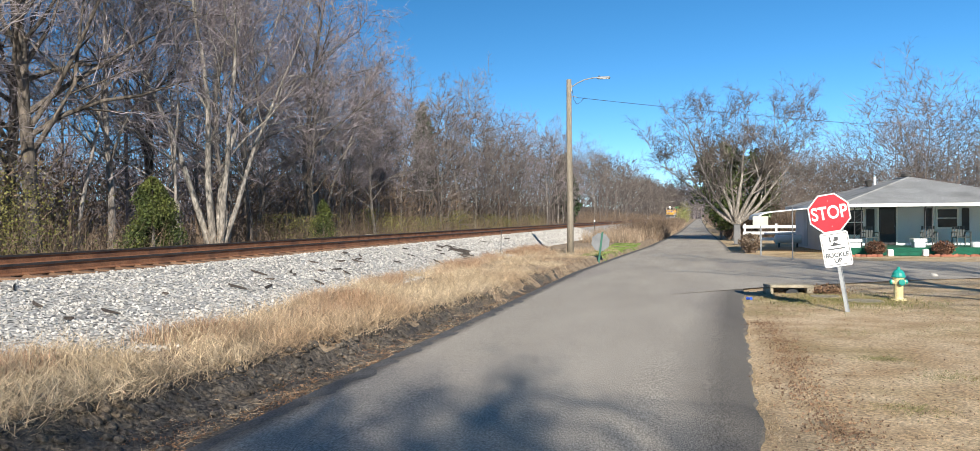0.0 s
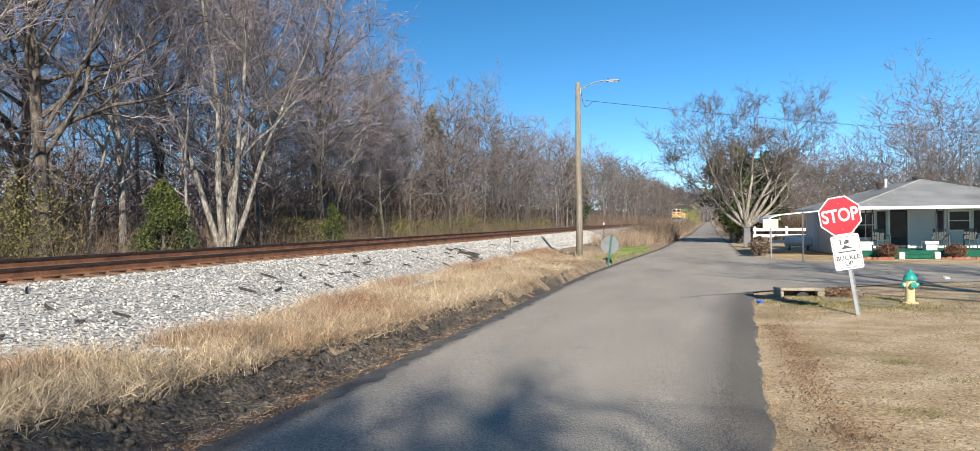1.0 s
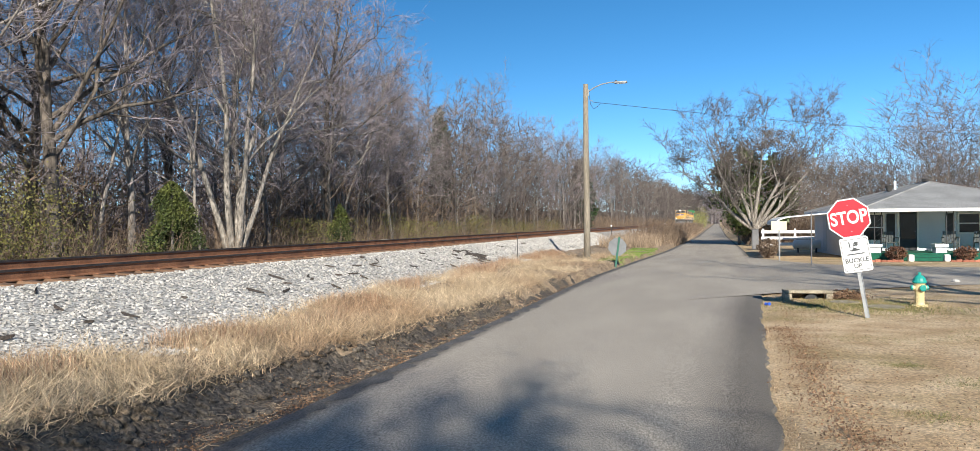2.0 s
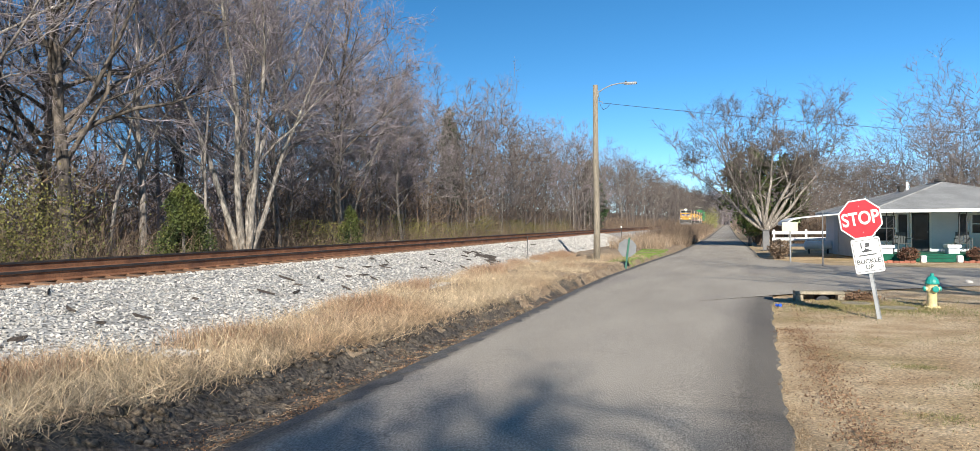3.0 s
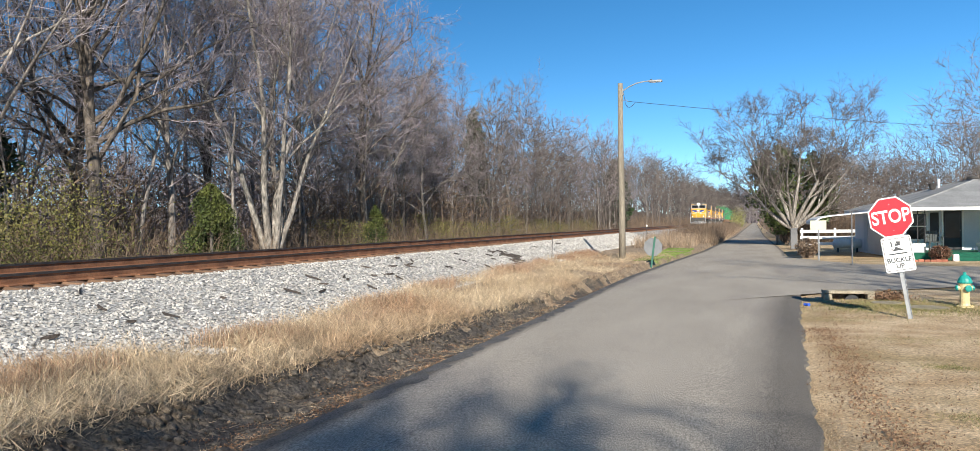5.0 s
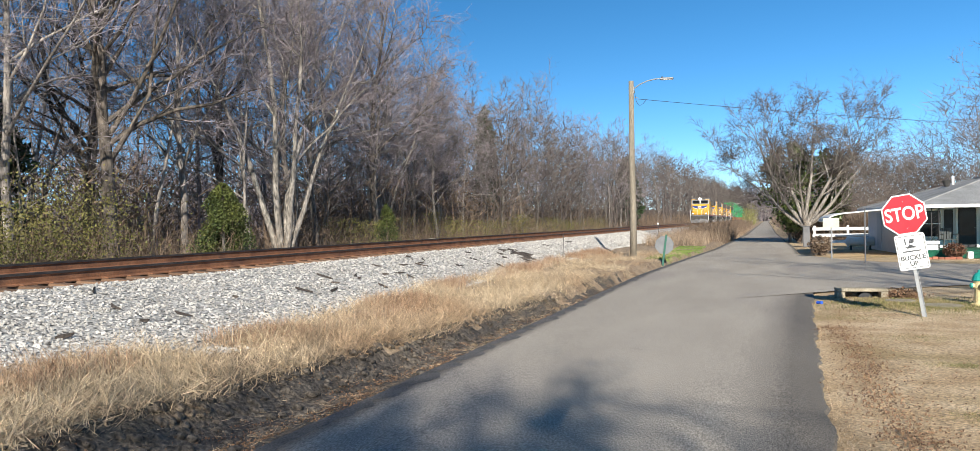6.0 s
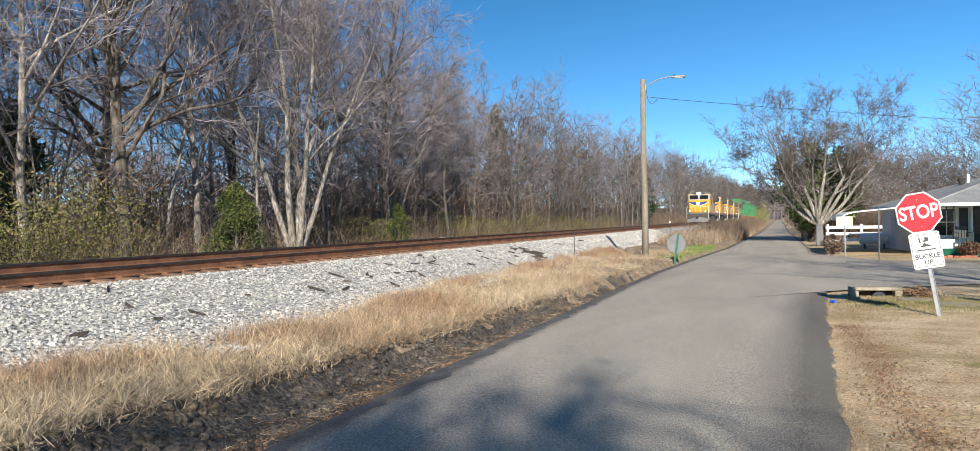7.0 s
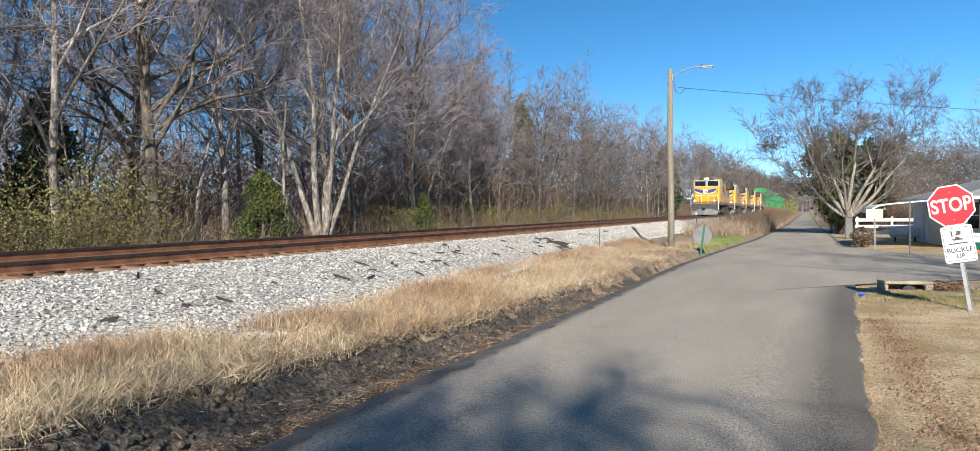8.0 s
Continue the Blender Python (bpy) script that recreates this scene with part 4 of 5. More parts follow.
def ngon(n, r, turn=0.0):
    return [(r * math.cos(turn + 2 * math.pi * i / n), r * math.sin(turn + 2 * math.pi * i / n)) for i in range(n)]


def round_rect(w, h, c):
    out = []
    for cx, cz, a0 in ((w / 2 - c, h / 2 - c, 0), (-w / 2 + c, h / 2 - c, 90), (-w / 2 + c, -h / 2 + c, 180), (w / 2 - c, -h / 2 + c, 270)):
        out += [(cx + c * math.cos(radians(a0 + k * 30)), cz + c * math.sin(radians(a0 + k * 30))) for k in range(4)]
    return out


def u_post(g, h):
    """A steel U-channel sign post."""
    g.box(-0.03, 0.03, 0.0, 0.006, -0.3, h)
    g.box(-0.036, -0.03, -0.018, 0.006, -0.3, h)
    g.box(0.03, 0.036, -0.018, 0.006, -0.3, h)
    return g


def build_stop_sign():
    s = thing("stop_sign", pose(2.47, 15.2, land(2.47, 15.2), 0, -9.3, -4), "leaning red stop sign above a white seat-belt sign", "road sign")
    part("post", u_post(Geo(), 2.05), M_grey, s, "galvanised U-channel post")
    plate = part("stop_plate", Geo().slab(ngon(8, 0.362, math.pi / 8), 0.004), M_white, s, "white-bordered octagonal plate", at=pose(-0.01, -0.03, 1.735))
    part("red_face", Geo().slab(ngon(8, 0.338, math.pi / 8), 0.003), M_red, plate, "red reflective face", at=pose(0, -0.004, 0))
    part("lettering", text_mesh("STOP", 0.30, M_white), None, plate, "white word STOP", at=pose(0, -0.007, 0, 90, 0, 0) @ Matrix.Diagonal((0.82, 1.05, 1, 1)))
    p = part("seat_belt_plate", Geo().slab(round_rect(0.46, 0.6, 0.04), 0.004), M_white, s, "white rounded plate with black print", at=pose(0.0, -0.03, 1.1))
    for name, x0, x1, z0, z1 in (("border", -0.205, 0.205, 0.262, 0.27), ("border", -0.205, 0.205, -0.27, -0.262), ("border", -0.212, -0.205, -0.255, 0.255), ("border", 0.205, 0.212, -0.255, 0.255)):
        part(name, Geo().box(x0, x1, -0.003, 0, z0, z1), M_black, p)
    part("lettering", text_mesh("BUCKLE", 0.105, M_black, 0.001), None, p, "black word BUCKLE", at=pose(0, -0.002, -0.1, 90, 0, 0))
    part("lettering", text_mesh("UP", 0.105, M_black, 0.001), None, p, "black word UP", at=pose(0, -0.002, -0.2, 90, 0, 0))
    e = Geo()
    e.slab([(-0.1, 0.09), (-0.05, 0.075), (-0.02, 0.12), (0.05, 0.08), (0.1, 0.05), (0.03, 0.055), (-0.06, 0.05)], 0.002)
    e.slab([(-0.09, 0.22), (-0.07, 0.22), (-0.065, 0.12), (-0.085, 0.12)], 0.002)
    e.slab([(0.0, 0.21), (0.06, 0.2), (0.05, 0.14), (-0.03, 0.13)], 0.002)
    part("emblem", e, M_black, p, "black seat emblem", at=pose(0, -0.003, 0.01))
    part("print_bar", Geo().box(-0.14, 0.14, -0.003, 0, 0.0, 0.02), M_black, p)
    for z in (1.5, 1.95, 0.85, 1.28):
        part("bolt", Geo().tube([(0, -0.042, z), (0, 0.02, z)], 0.008, 6), M_grey, s)


def build_back_sign():
    s = thing("turned_stop_sign", pose(-3.75, 31.2, land(-3.75, 31.2), 0, 7.5, 6), "grey back of an octagonal sign on a leaning green post", "road sign")
    part("post", u_post(Geo(), 1.2), M_greenpost, s, "dark green post", at=pose(0, -0.04, 0))
    part("plate", Geo().slab(ngon(8, 0.36, math.pi / 8), 0.004), M_dullgrey, s, "bare grey metal back", at=pose(-0.03, 0.0, 0.8))


def build_hydrant():
    h = thing("fire_hydrant", pose(3.73, 17.3, land(3.73, 17.3) - 0.01, 0, 0, 8), "cream fire hydrant with teal cap and outlets on the lawn", "fire hydrant")

    def lathe(profile, n=14):
        g = Geo()
        for r, z in profile:
            g.v += [(r * math.cos(2 * math.pi * k / n), r * math.sin(2 * math.pi * k / n), z) for k in range(n)]
        g.f = [(i * n + k, i * n + (k + 1) % n, i * n + n + (k + 1) % n, i * n + n + k) for i in range(len(profile) - 1) for k in range(n)]
        g.f += [tuple(range(n - 1, -1, -1)), tuple(range(len(g.v) - n, len(g.v)))]
        return g
    part("barrel", lathe([(0.15, 0), (0.15, 0.03), (0.095, 0.04), (0.085, 0.07), (0.085, 0.3), (0.095, 0.33), (0.1, 0.43), (0.11, 0.445), (0.11, 0.46)]), M_hydrant, h, smooth=False)
    part("bonnet", lathe([(0.125, 0.46), (0.13, 0.48), (0.12, 0.5), (0.105, 0.55), (0.07, 0.595), (0.035, 0.615), (0.03, 0.62), (0.03, 0.66), (0.02, 0.665)]), M_teal, h, "teal domed bonnet")
    for d, r in (((-1, 0, 0), 0.05), ((1, 0, 0), 0.05), ((0.1, -1, 0), 0.062)):
        d = Vector(d).normalized()
        c = Vector((0, 0, 0.37))
        o = part("outlet", Geo().tube([c + d * 0.07, c + d * 0.125], r * 0.85, 10), M_hydrant, h)
        part("outlet_cap", Geo().tube([c + d * 0.125, c + d * 0.15, c + d * 0.165], [r, r, r * 0.6], 10), M_teal, o, "teal outlet cap")
    for k in range(6):
        a = k * math.pi / 3
        part("flange_bolt", Geo().tube([(0.128 * math.cos(a), 0.128 * math.sin(a), 0.03), (0.128 * math.cos(a), 0.128 * math.sin(a), 0.048)], 0.012, 6), M_hydrant, h)


def build_culvert():
    c = thing("culvert_headwall", pose(1.36, 18.35, -0.04, 0, 0, 4), "weathered concrete culvert headwall beside the lane", "culvert")
    part("slab", Geo().box(0, 0.98, 0, 0.42, 0.15, 0.22, cut=0.012), M_concrete, c)
    part("side_wall", Geo().box(0.0, 0.16, 0.02, 0.4, -0.1, 0.149, cut=0.01), M_concrete, c)
    part("side_wall", Geo().box(0.84, 0.98, 0.02, 0.4, -0.1, 0.149, cut=0.01), M_concrete, c)
    part("back_wall", Geo().box(0.161, 0.839, 0.3, 0.38, -0.1, 0.149), M_dirt, c, "dark earth inside the opening")
    # the capped pipe's black colour stands for the shade inside its mouth
    part("pipe", Geo().tube([(0.55, 0.06, -0.02), (0.55, 0.29, -0.02)], 0.15, 14), M_shutter, c, "drain pipe coloured black for the shade in its mouth")
    for x, y, r, lab in ((3.05, 16.9, 0.34, "pale round concrete cover set in the lawn"), (2.45, 17.7, 0.28, "worn concrete slab lying in the grass")):
        s = thing("concrete_cover", pose(x, y, land(x, y) - 0.01), lab, "concrete cover")
        part("disc", Geo().tube([(0, 0, 0), (0, 0, 0.03), (0, 0, 0.04)], [r, r, r * 0.95], 18), M_concrete, s)
    rng = random.Random(6)
    V, F = [], []
    leaf_cloud(rng, 1500, lambda r: Vector((r.gauss(0, 0.17), r.gauss(0, 0.16), abs(r.gauss(0.0, 0.07)))), 0.035, V, F)
    me = bpy.data.meshes.new("leaf_pile")
    me.from_pydata(V, [], F)
    me.materials.append(M_leaf)
    tagged(new("leaf_pile", me), "heap of rust-brown fallen leaves", "leaves", kind="stuff").matrix_world = pose(2.62, 18.6, -0.02)
    b = thing("blue_can", pose(0.93, 16.75, 0.03, 90, 0, 35), "crushed blue drink can on the lane's edge", "litter")
    part("can_body", Geo().tube([(0, 0, -0.06), (0, 0, 0.0), (0, 0.01, 0.06)], [0.032, 0.022, 0.032], 10), M_blue, b)
    for x, y, s in ((6.05, 24.0, 0.1),):
        r = thing("stone", pose(x, y, land(x, y) + s * 0.3, 20, 10, 40), "pale stone lying on the dry lawn", "stone")
        g = Geo().box(-s, s, -s * 0.7, s * 0.7, -s * 0.5, s * 0.5, cut=s * 0.3)
        part("stone_body", g, M_stone, r)


def build_pole():
    p = thing("utility_pole", pose(-5.13, 33.1, 0.05), "weathered wooden pole carrying an arm street lamp", "utility pole")
    part("shaft", Geo().tube([(0, 0, -0.3), (0.01, 0, 2), (-0.01, 0, 4.5), (0, 0, 7.24)], [0.145, 0.13, 0.115, 0.1], 12), M_pole, p, smooth=True)
    arm = [(0.1, -0.02, 6.92), (0.35, -0.02, 7.08), (0.65, -0.02, 7.2), (0.95, -0.02, 7.25), (1.2, -0.02, 7.26)]
    part("lamp_arm", Geo().tube(arm, 0.025, 8), M_grey, p, "curved galvanised arm")
    part("arm_bracket", Geo().box(0.095, 0.125, -0.05, 0.01, 6.75, 7.02), M_grey, p)
    head = part("lamp_head", Geo().box(1.15, 1.68, -0.12, 0.08, 7.2, 7.28, cut=0.025), M_grey, p, "flat grey lamp head")
    part("lens", Geo().box(1.27, 1.64, -0.09, 0.05, 7.19, 7.2), M_white, head)
    part("photocell", Geo().tube([(1.24, -0.02, 7.28), (1.24, -0.02, 7.33)], 0.035, 8), M_black, head)
    part("hook", Geo().tube([(0.1, 0, 6.55), (0.25, 0, 6.56), (0.3, 0.02, 6.48)], 0.014, 6), M_grey, p)
    part("drip_loop", Geo().tube([(0.1, 0, 7.0), (0.2, 0, 6.4), (0.32, 0, 6.22), (0.45, 0.05, 6.3), (0.6, 0.2, 6.5)], 0.01, 6), M_wire, p)
    CABLE_END = 6.0
    a, b = Vector((-4.85, 33.12, 6.55)), Vector((22.0, 53.5, CABLE_END))
    pts = [a.lerp(b, i / 24) - Vector((0, 0, 0.75 * 4 * (i / 24) * (1 - i / 24) * 0.35)) for i in range(25)]
    w = thing("service_cable", Matrix(), "thin black overhead cable strung from the wooden pole", "cable")
    part("cable", Geo().tube(pts, 0.01, 5), M_wire, w)
    far = thing("utility_pole", pose(22.05, 53.55, 0), "wooden pole that holds the far end of the cable", "utility pole")
    part("shaft", Geo().tube([(0, 0, -0.3), (0, 0, CABLE_END + 0.2)], [0.14, 0.1], 10), M_pole, far, smooth=True)


def build_markers():
    for x, y, h in ((-8.55, 68.5, 0.85), (-8.6, 142.0, 0.9)):
        s = thing("track_marker", pose(x, y, land(x, y)), "small white marker on a thin post by the track", "track marker", "markers by the track")
        part("post", Geo().box(-0.03, 0.03, -0.03, 0.03, -0.1, h), M_dark, s)
        part("plate", Geo().box(-0.06, 0.06, -0.05, -0.032, h - 0.02, h + 0.13, cut=0.006), M_white, s)
    s = thing("stake", pose(-7.6, 31.2, land(-7.6, 31.2), 0, 2, 0), "thin dark metal stake in the ballast", "stake")
    part("rod", Geo().box(-0.012, 0.012, -0.012, 0.012, -0.1, 0.95), M_dark, s)
    w = thing("concrete_slab", pose(-12.35, 29.3, BED + 0.1, 2, 4, 5), "pale concrete slab lying beside the rail", "slab")
    part("block", Geo().box(-0.3, 0.3, -0.75, 0.75, 0, 0.13, cut=0.02), M_concrete, w)
    rng = random.Random(15)
    spots = [(rng.gauss(-8.3, 0.28), rng.gauss(28.0, 0.55), rng.uniform(0.25, 0.75), rng.uniform(0, 180)) for _ in range(22)] + [(-8.9, 33.5, 0.6, 70), (-9.0, 38, 0.6, 60)]
    spots += [(rng.uniform(-9.2, -7.3), 6.5 + 22 * rng.random() ** 1.2, rng.uniform(0.1, 0.42), rng.uniform(0, 180)) for _ in range(34)]
    for x, y, l, an in spots:
        s = thing("wood_splinter", pose(x, y, land(x, y) + 0.02, 0, 14, 0) @ pose(0, 0, 0, rng.uniform(-6, 6), rng.uniform(-6, 6), an), "dark broken splinter of an old tie on the ballast", "wood scrap", "splinters on the ballast")
        w = rng.uniform(0.012, 0.03) * (1 + 1.5 * (l > 0.45))
        g = Geo()
        g.v = [(-l / 2, -w * 0.3, 0), (-l * 0.2, -w, -0.01), (l * 0.3, -w * 0.8, 0), (l / 2, 0, 0.02), (l * 0.25, w, 0), (-l * 0.3, w * 0.7, 0.01)]
        t = rng.uniform(0.012, 0.03)
        g.v += [(px * 0.96, py * 0.9, pz + t) for px, py, pz in g.v]
        g.f = [(5, 4, 3, 2, 1, 0), (6, 7, 8, 9, 10, 11)] + [(i, (i + 1) % 6, (i + 1) % 6 + 6, i + 6) for i in range(6)]
        part("splinter", g, M_driftwood, s)


def clump(name, label, x, y, rad, h, material, seed, count=900, size=0.05, stems=140):
    rng = random.Random(seed)
    b = thing(name, pose(x, y, land(x, y)), label, "bush")
    V, F = [], []
    for _ in range(stems):
        d = Vector((rng.gauss(0, 0.5), rng.gauss(0, 0.5), 1)).normalized()
        ribbon(V, F, Vector((rng.gauss(0, rad * 0.2), rng.gauss(0, rad * 0.2), 0)), d, h * rng.uniform(0.6, 1.05), 0.009, rng, 0.3, 3)
    me = bpy.data.meshes.new("twig_mass")
    me.from_pydata(V, [], F)
    me.materials.append(M_brush)
    part("twig_mass", me, None, b)
    V, F = [], []

    def inside(r):
        u = Vector((r.gauss(0, 1), r.gauss(0, 1), r.gauss(0, 1))).normalized() * r.uniform(0.55, 1.0)
        return Vector((u.x * rad, u.y * rad, h * 0.52 + u.z * h * 0.48))
    leaf_cloud(rng, count, inside, size, V, F)
    me = bpy.data.meshes.new("foliage")
    me.from_pydata(V, [], F)
    me.materials.append(material)
    part("foliage", me, None, b)


def window(h, x0, x1, z0, z1, y, name="window"):
    w = part(name, Geo().box(x0 + 0.04, x1 - 0.04, y - 0.01, y + 0.02, z0 + 0.04, z1 - 0.04), M_glass, h, "dark double-hung window")
    f = Geo()
    for a, b, c, d in ((x0 - 0.03, x1 + 0.03, z1 - 0.04, z1 + 0.03), (x0 - 0.06, x1 + 0.06, z0 - 0.04, z0 + 0.04), (x0 - 0.03, x0 + 0.04, z0 + 0.04, z1 - 0.04), (x1 - 0.04, x1 + 0.03, z0 + 0.04, z1 - 0.04)):
        f.box(a, b, y - 0.04, y - 0.001, c, d)
    part("frame", f, M_white, w)
    part("meeting_rail", Geo().box(x0 + 0.04, x1 - 0.04, y - 0.03, y - 0.011, (z0 + z1) / 2 - 0.02, (z0 + z1) / 2 + 0.02), M_white, w)


def shutter(h, x0, x1, z0, z1, y):
    s = part("shutter", Geo().box(x0, x1, y - 0.035, y - 0.002, z0, z1, cut=0.008), M_shutter, h, "black louvred shutter")
    g = Geo()
    for i in range(14):
        z = z0 + 0.06 + (z1 - z0 - 0.12) * i / 14
        g.box(x0 + 0.04, x1 - 0.04, y - 0.045, y - 0.036, z, z + 0.035)
    part("louvre", g, M_shutter, s)


def build_house():
    h = thing("house", pose(5.95, 36.3, 0, 0, 0, 5), "low white bungalow with grey hipped shingle roof and shaded green porch", "house")
    h.scale = (1, 1, 0.957)
    D, W, P = 10.6, 7.4, 2.6
    # rear and side walls, and the porch's back wall
    part("side_wall", Geo().box(0.0, 0.2, P, D, 0, 2.12), M_wallpaint, h, "white painted side wall")
    part("side_wall", Geo().box(W - 0.2, W, P, D, 0, 2.12), M_wallpaint, h)
    part("rear_wall", Geo().box(0.2, W - 0.2, D - 0.2, D, 0, 2.12), M_wallpaint, h)
    part("porch_wall", Geo().box(0.2, W - 0.2, P, P + 0.18, 0, 2.12), M_shadeblue, h, "pale blue porch wall")
    part("ceiling", Geo().box(-0.3, W + 0.3, -0.2, D, 2.121, 2.16), M_white, h)
    # roof with eaves
    e, z0, z1 = 0.42, 2.2, 3.5
    roof = Geo().add([(-e, -e, z0), (W + e, -e, z0), (W + e, D + e, z0), (-e, D + e, z0), (W / 2, 4.3, z1), (W / 2, D - 4.2, z1),
                      (-e, -e, z0 - 0.05), (W + e, -e, z0 - 0.05), (W + e, D + e, z0 - 0.05), (-e, D + e, z0 - 0.05)],
                     [(0, 1, 4), (1, 2, 5, 4), (2, 3, 5), (3, 0, 4, 5), (9, 8, 7, 6), (0, 6, 7, 1), (1, 7, 8, 2), (2, 8, 9, 3), (3, 9, 6, 0)])
    r = part("roof", roof, M_roof, h, "grey shingled hipped roof")
    for a, b in (((-e, -e, z0), (W / 2, 4.3, z1)), ((W + e, -e, z0), (W / 2, 4.3, z1)), ((W / 2, 4.3, z1), (W / 2, D - 4.2, z1)), ((-e, D + e, z0), (W / 2, D - 4.2, z1))):
        part("ridge_cap", Geo().tube([a, b], 0.05, 6), M_roof, r)
    t = part("turbine_vent", Geo().tube([(W / 2 + 0.25, 5.4, z1 - 0.1), (W / 2 + 0.25, 5.4, z1 + 0.02), (W / 2 + 0.25, 5.4, z1 + 0.1), (W / 2 + 0.25, 5.4, z1 + 0.2), (W / 2 + 0.25, 5.4, z1 + 0.24)], [0.12, 0.12, 0.24, 0.22, 0.08], 12), M_dark, r, "dark turbine vent")
    part("flue", Geo().tube([(W / 2 - 0.8, 6.6, z1 - 0.3), (W / 2 - 0.8, 6.6, z1 + 0.17)], 0.06, 8), M_white, r)
    part("flue_vent", Geo().tube([(W / 2 - 1.15, 6.3, z1 - 0.35), (W / 2 - 1.15, 6.3, z1 - 0.06), (W / 2 - 1.15, 6.3, z1 + 0.0)], [0.1, 0.2, 0.08], 10), M_dark, r)
    part("fascia", Geo().box(-e, W + e, -e - 0.035, -e - 0.002, z0 - 0.13, z0 - 0.0), M_white, h, "white fascia board")
    part("fascia", Geo().box(-e - 0.035, -e - 0.002, -e - 0.035, D + e, z0 - 0.13, z0 - 0.0), M_white, h)
    # porch
    part("porch_floor", Geo().box(0, W, -0.15, P - 0.002, 0, 0.32, cut=0.01), M_carpet, h, "green carpeted porch floor")
    st = part("porch_step", Geo().box(1.5, 2.55, -0.75, -0.16, 0, 0.15, cut=0.01), M_carpet, h, "green carpeted steps")
    part("upper_step", Geo().box(1.5, 2.55, -0.45, -0.152, 0.151, 0.26, cut=0.008), M_carpet, st)
    for x in (1.28, 2.6):
        part("step_post", Geo().box(x, x + 0.21, -0.85, -0.62, -0.02, 0.28, cut=0.03), M_white, h, "low white post beside the steps")
    for x in (0.02, 2.5):
        q = part("pedestal", Geo().box(x, x + 0.42, -0.13, 0.3, 0.321, 0.56, cut=0.01), M_shadeblue, h)
        part("pedestal_cap", Geo().box(x - 0.05, x + 0.47, -0.18, 0.35, 0.561, 0.7, cut=0.015), M_white, q, "white pedestal cap")
    # trellis columns of thin bars
    for x in (0.2, 2.9, 5.6):
        c = part("porch_column", Geo().box(x, x + 0.03, -0.1, -0.07, 0.322, 2.12), M_shutter, h, "slim wrought-iron trellis column")
        part("upright", Geo().box(x + 0.27, x + 0.3, -0.1, -0.07, 0.322, 2.12), M_shutter, c)
        g = Geo()
        for i in range(9):
            z = 0.4 + i * 0.2
            g.tube([(x + 0.02, -0.085, z), (x + 0.28, -0.085, z + 0.2)], 0.008, 4)
        part("lattice", g, M_shutter, c)
    window(h, 0.42, 1.3, 0.78, 2.0, P)
    shutter(h, 0.1 + 0.12, 0.38, 0.7, 2.0, P)
    shutter(h, 1.4, 1.74, 0.7, 2.0, P)
    d = part("door", Geo().box(1.92, 2.62, P - 0.05, P - 0.002, 0.34, 2.06, cut=0.01), M_shutter, h, "dark storm door")
    part("door_glass", Geo().box(2.0, 2.54, P - 0.056, P - 0.051, 0.85, 1.98), M_glass, d)
    part("door_frame", Geo().box(1.84, 1.915, P - 0.06, P - 0.001, 0.33, 2.11), M_white, d)
    part("door_frame", Geo().box(2.625, 2.7, P - 0.06, P - 0.001, 0.33, 2.11), M_white, d)
    part("door_handle", Geo().tube([(2.56, P - 0.075, 1.2), (2.56, P - 0.05, 1.2)], 0.02, 8), M_grey, d)
    shutter(h, 3.78, 4.1, 0.98, 2.0, P)
    window(h, 4.28, 5.15, 1.1, 2.0, P)
    shutter(h, 5.3, 5.6, 0.98, 2.0, P)
    # side door and light on the side wall
    part("side_door", Geo().box(-0.03, -0.002, 7.6, 8.45, 0.1, 1.95), M_shadeblue, h, "pale blue side door")
    m5 = pose(5.95, 36.3, 0, 0, 0, 5)
    for x, turn in ((1.15, 10), (3.5, -8), (4.75, 5)):
        c = thing("porch_chair", m5 @ pose(x, 1.2, 0.308, 0, 0, turn), "grey metal porch armchair on the green porch", "chair", "chairs on the porch")
        part("seat", Geo().box(-0.26, 0.26, -0.25, 0.25, 0.36, 0.4, cut=0.01), M_chair, c)
        g = Geo()
        for i in range(5):
            g.box(-0.25 + i * 0.105, -0.17 + i * 0.105, 0.22, 0.25, 0.401, 0.85)
        part("backrest", g, M_chair, c)
        for sx in (-0.27, 0.27):
            part("armrest", Geo().box(sx - 0.03, sx + 0.03, -0.28, 0.25, 0.58, 0.61, cut=0.005), M_chair, c)
            for sy in (-0.24, 0.22):
                part("leg", Geo().box(sx - 0.02, sx + 0.02, sy - 0.02, sy + 0.02, 0, 0.579), M_chair, c)
    t = thing("tub", m5 @ pose(4.9, 0.15, 0.308), "white and blue plastic tub on the porch", "tub")
    part("tub_body", Geo().tube([(0, 0, 0), (0, 0, 0.2), (0, 0, 0.21)], [0.18, 0.22, 0.22], 14), M_white, t)
    clump("azalea_bush", "reddish-brown azalea before the porch", 6.85, 35.65, 0.42, 0.62, M_azalea, 31, 1500, 0.05)
    clump("azalea_bush", "reddish-brown azalea beside the porch steps", 9.35, 35.75, 0.42, 0.6, M_azalea, 32, 1500, 0.05)
    clump("azalea_bush", "dark clipped bush at the porch corner", 11.6, 35.9, 0.5, 0.7, M_pine, 33, 1500, 0.05)
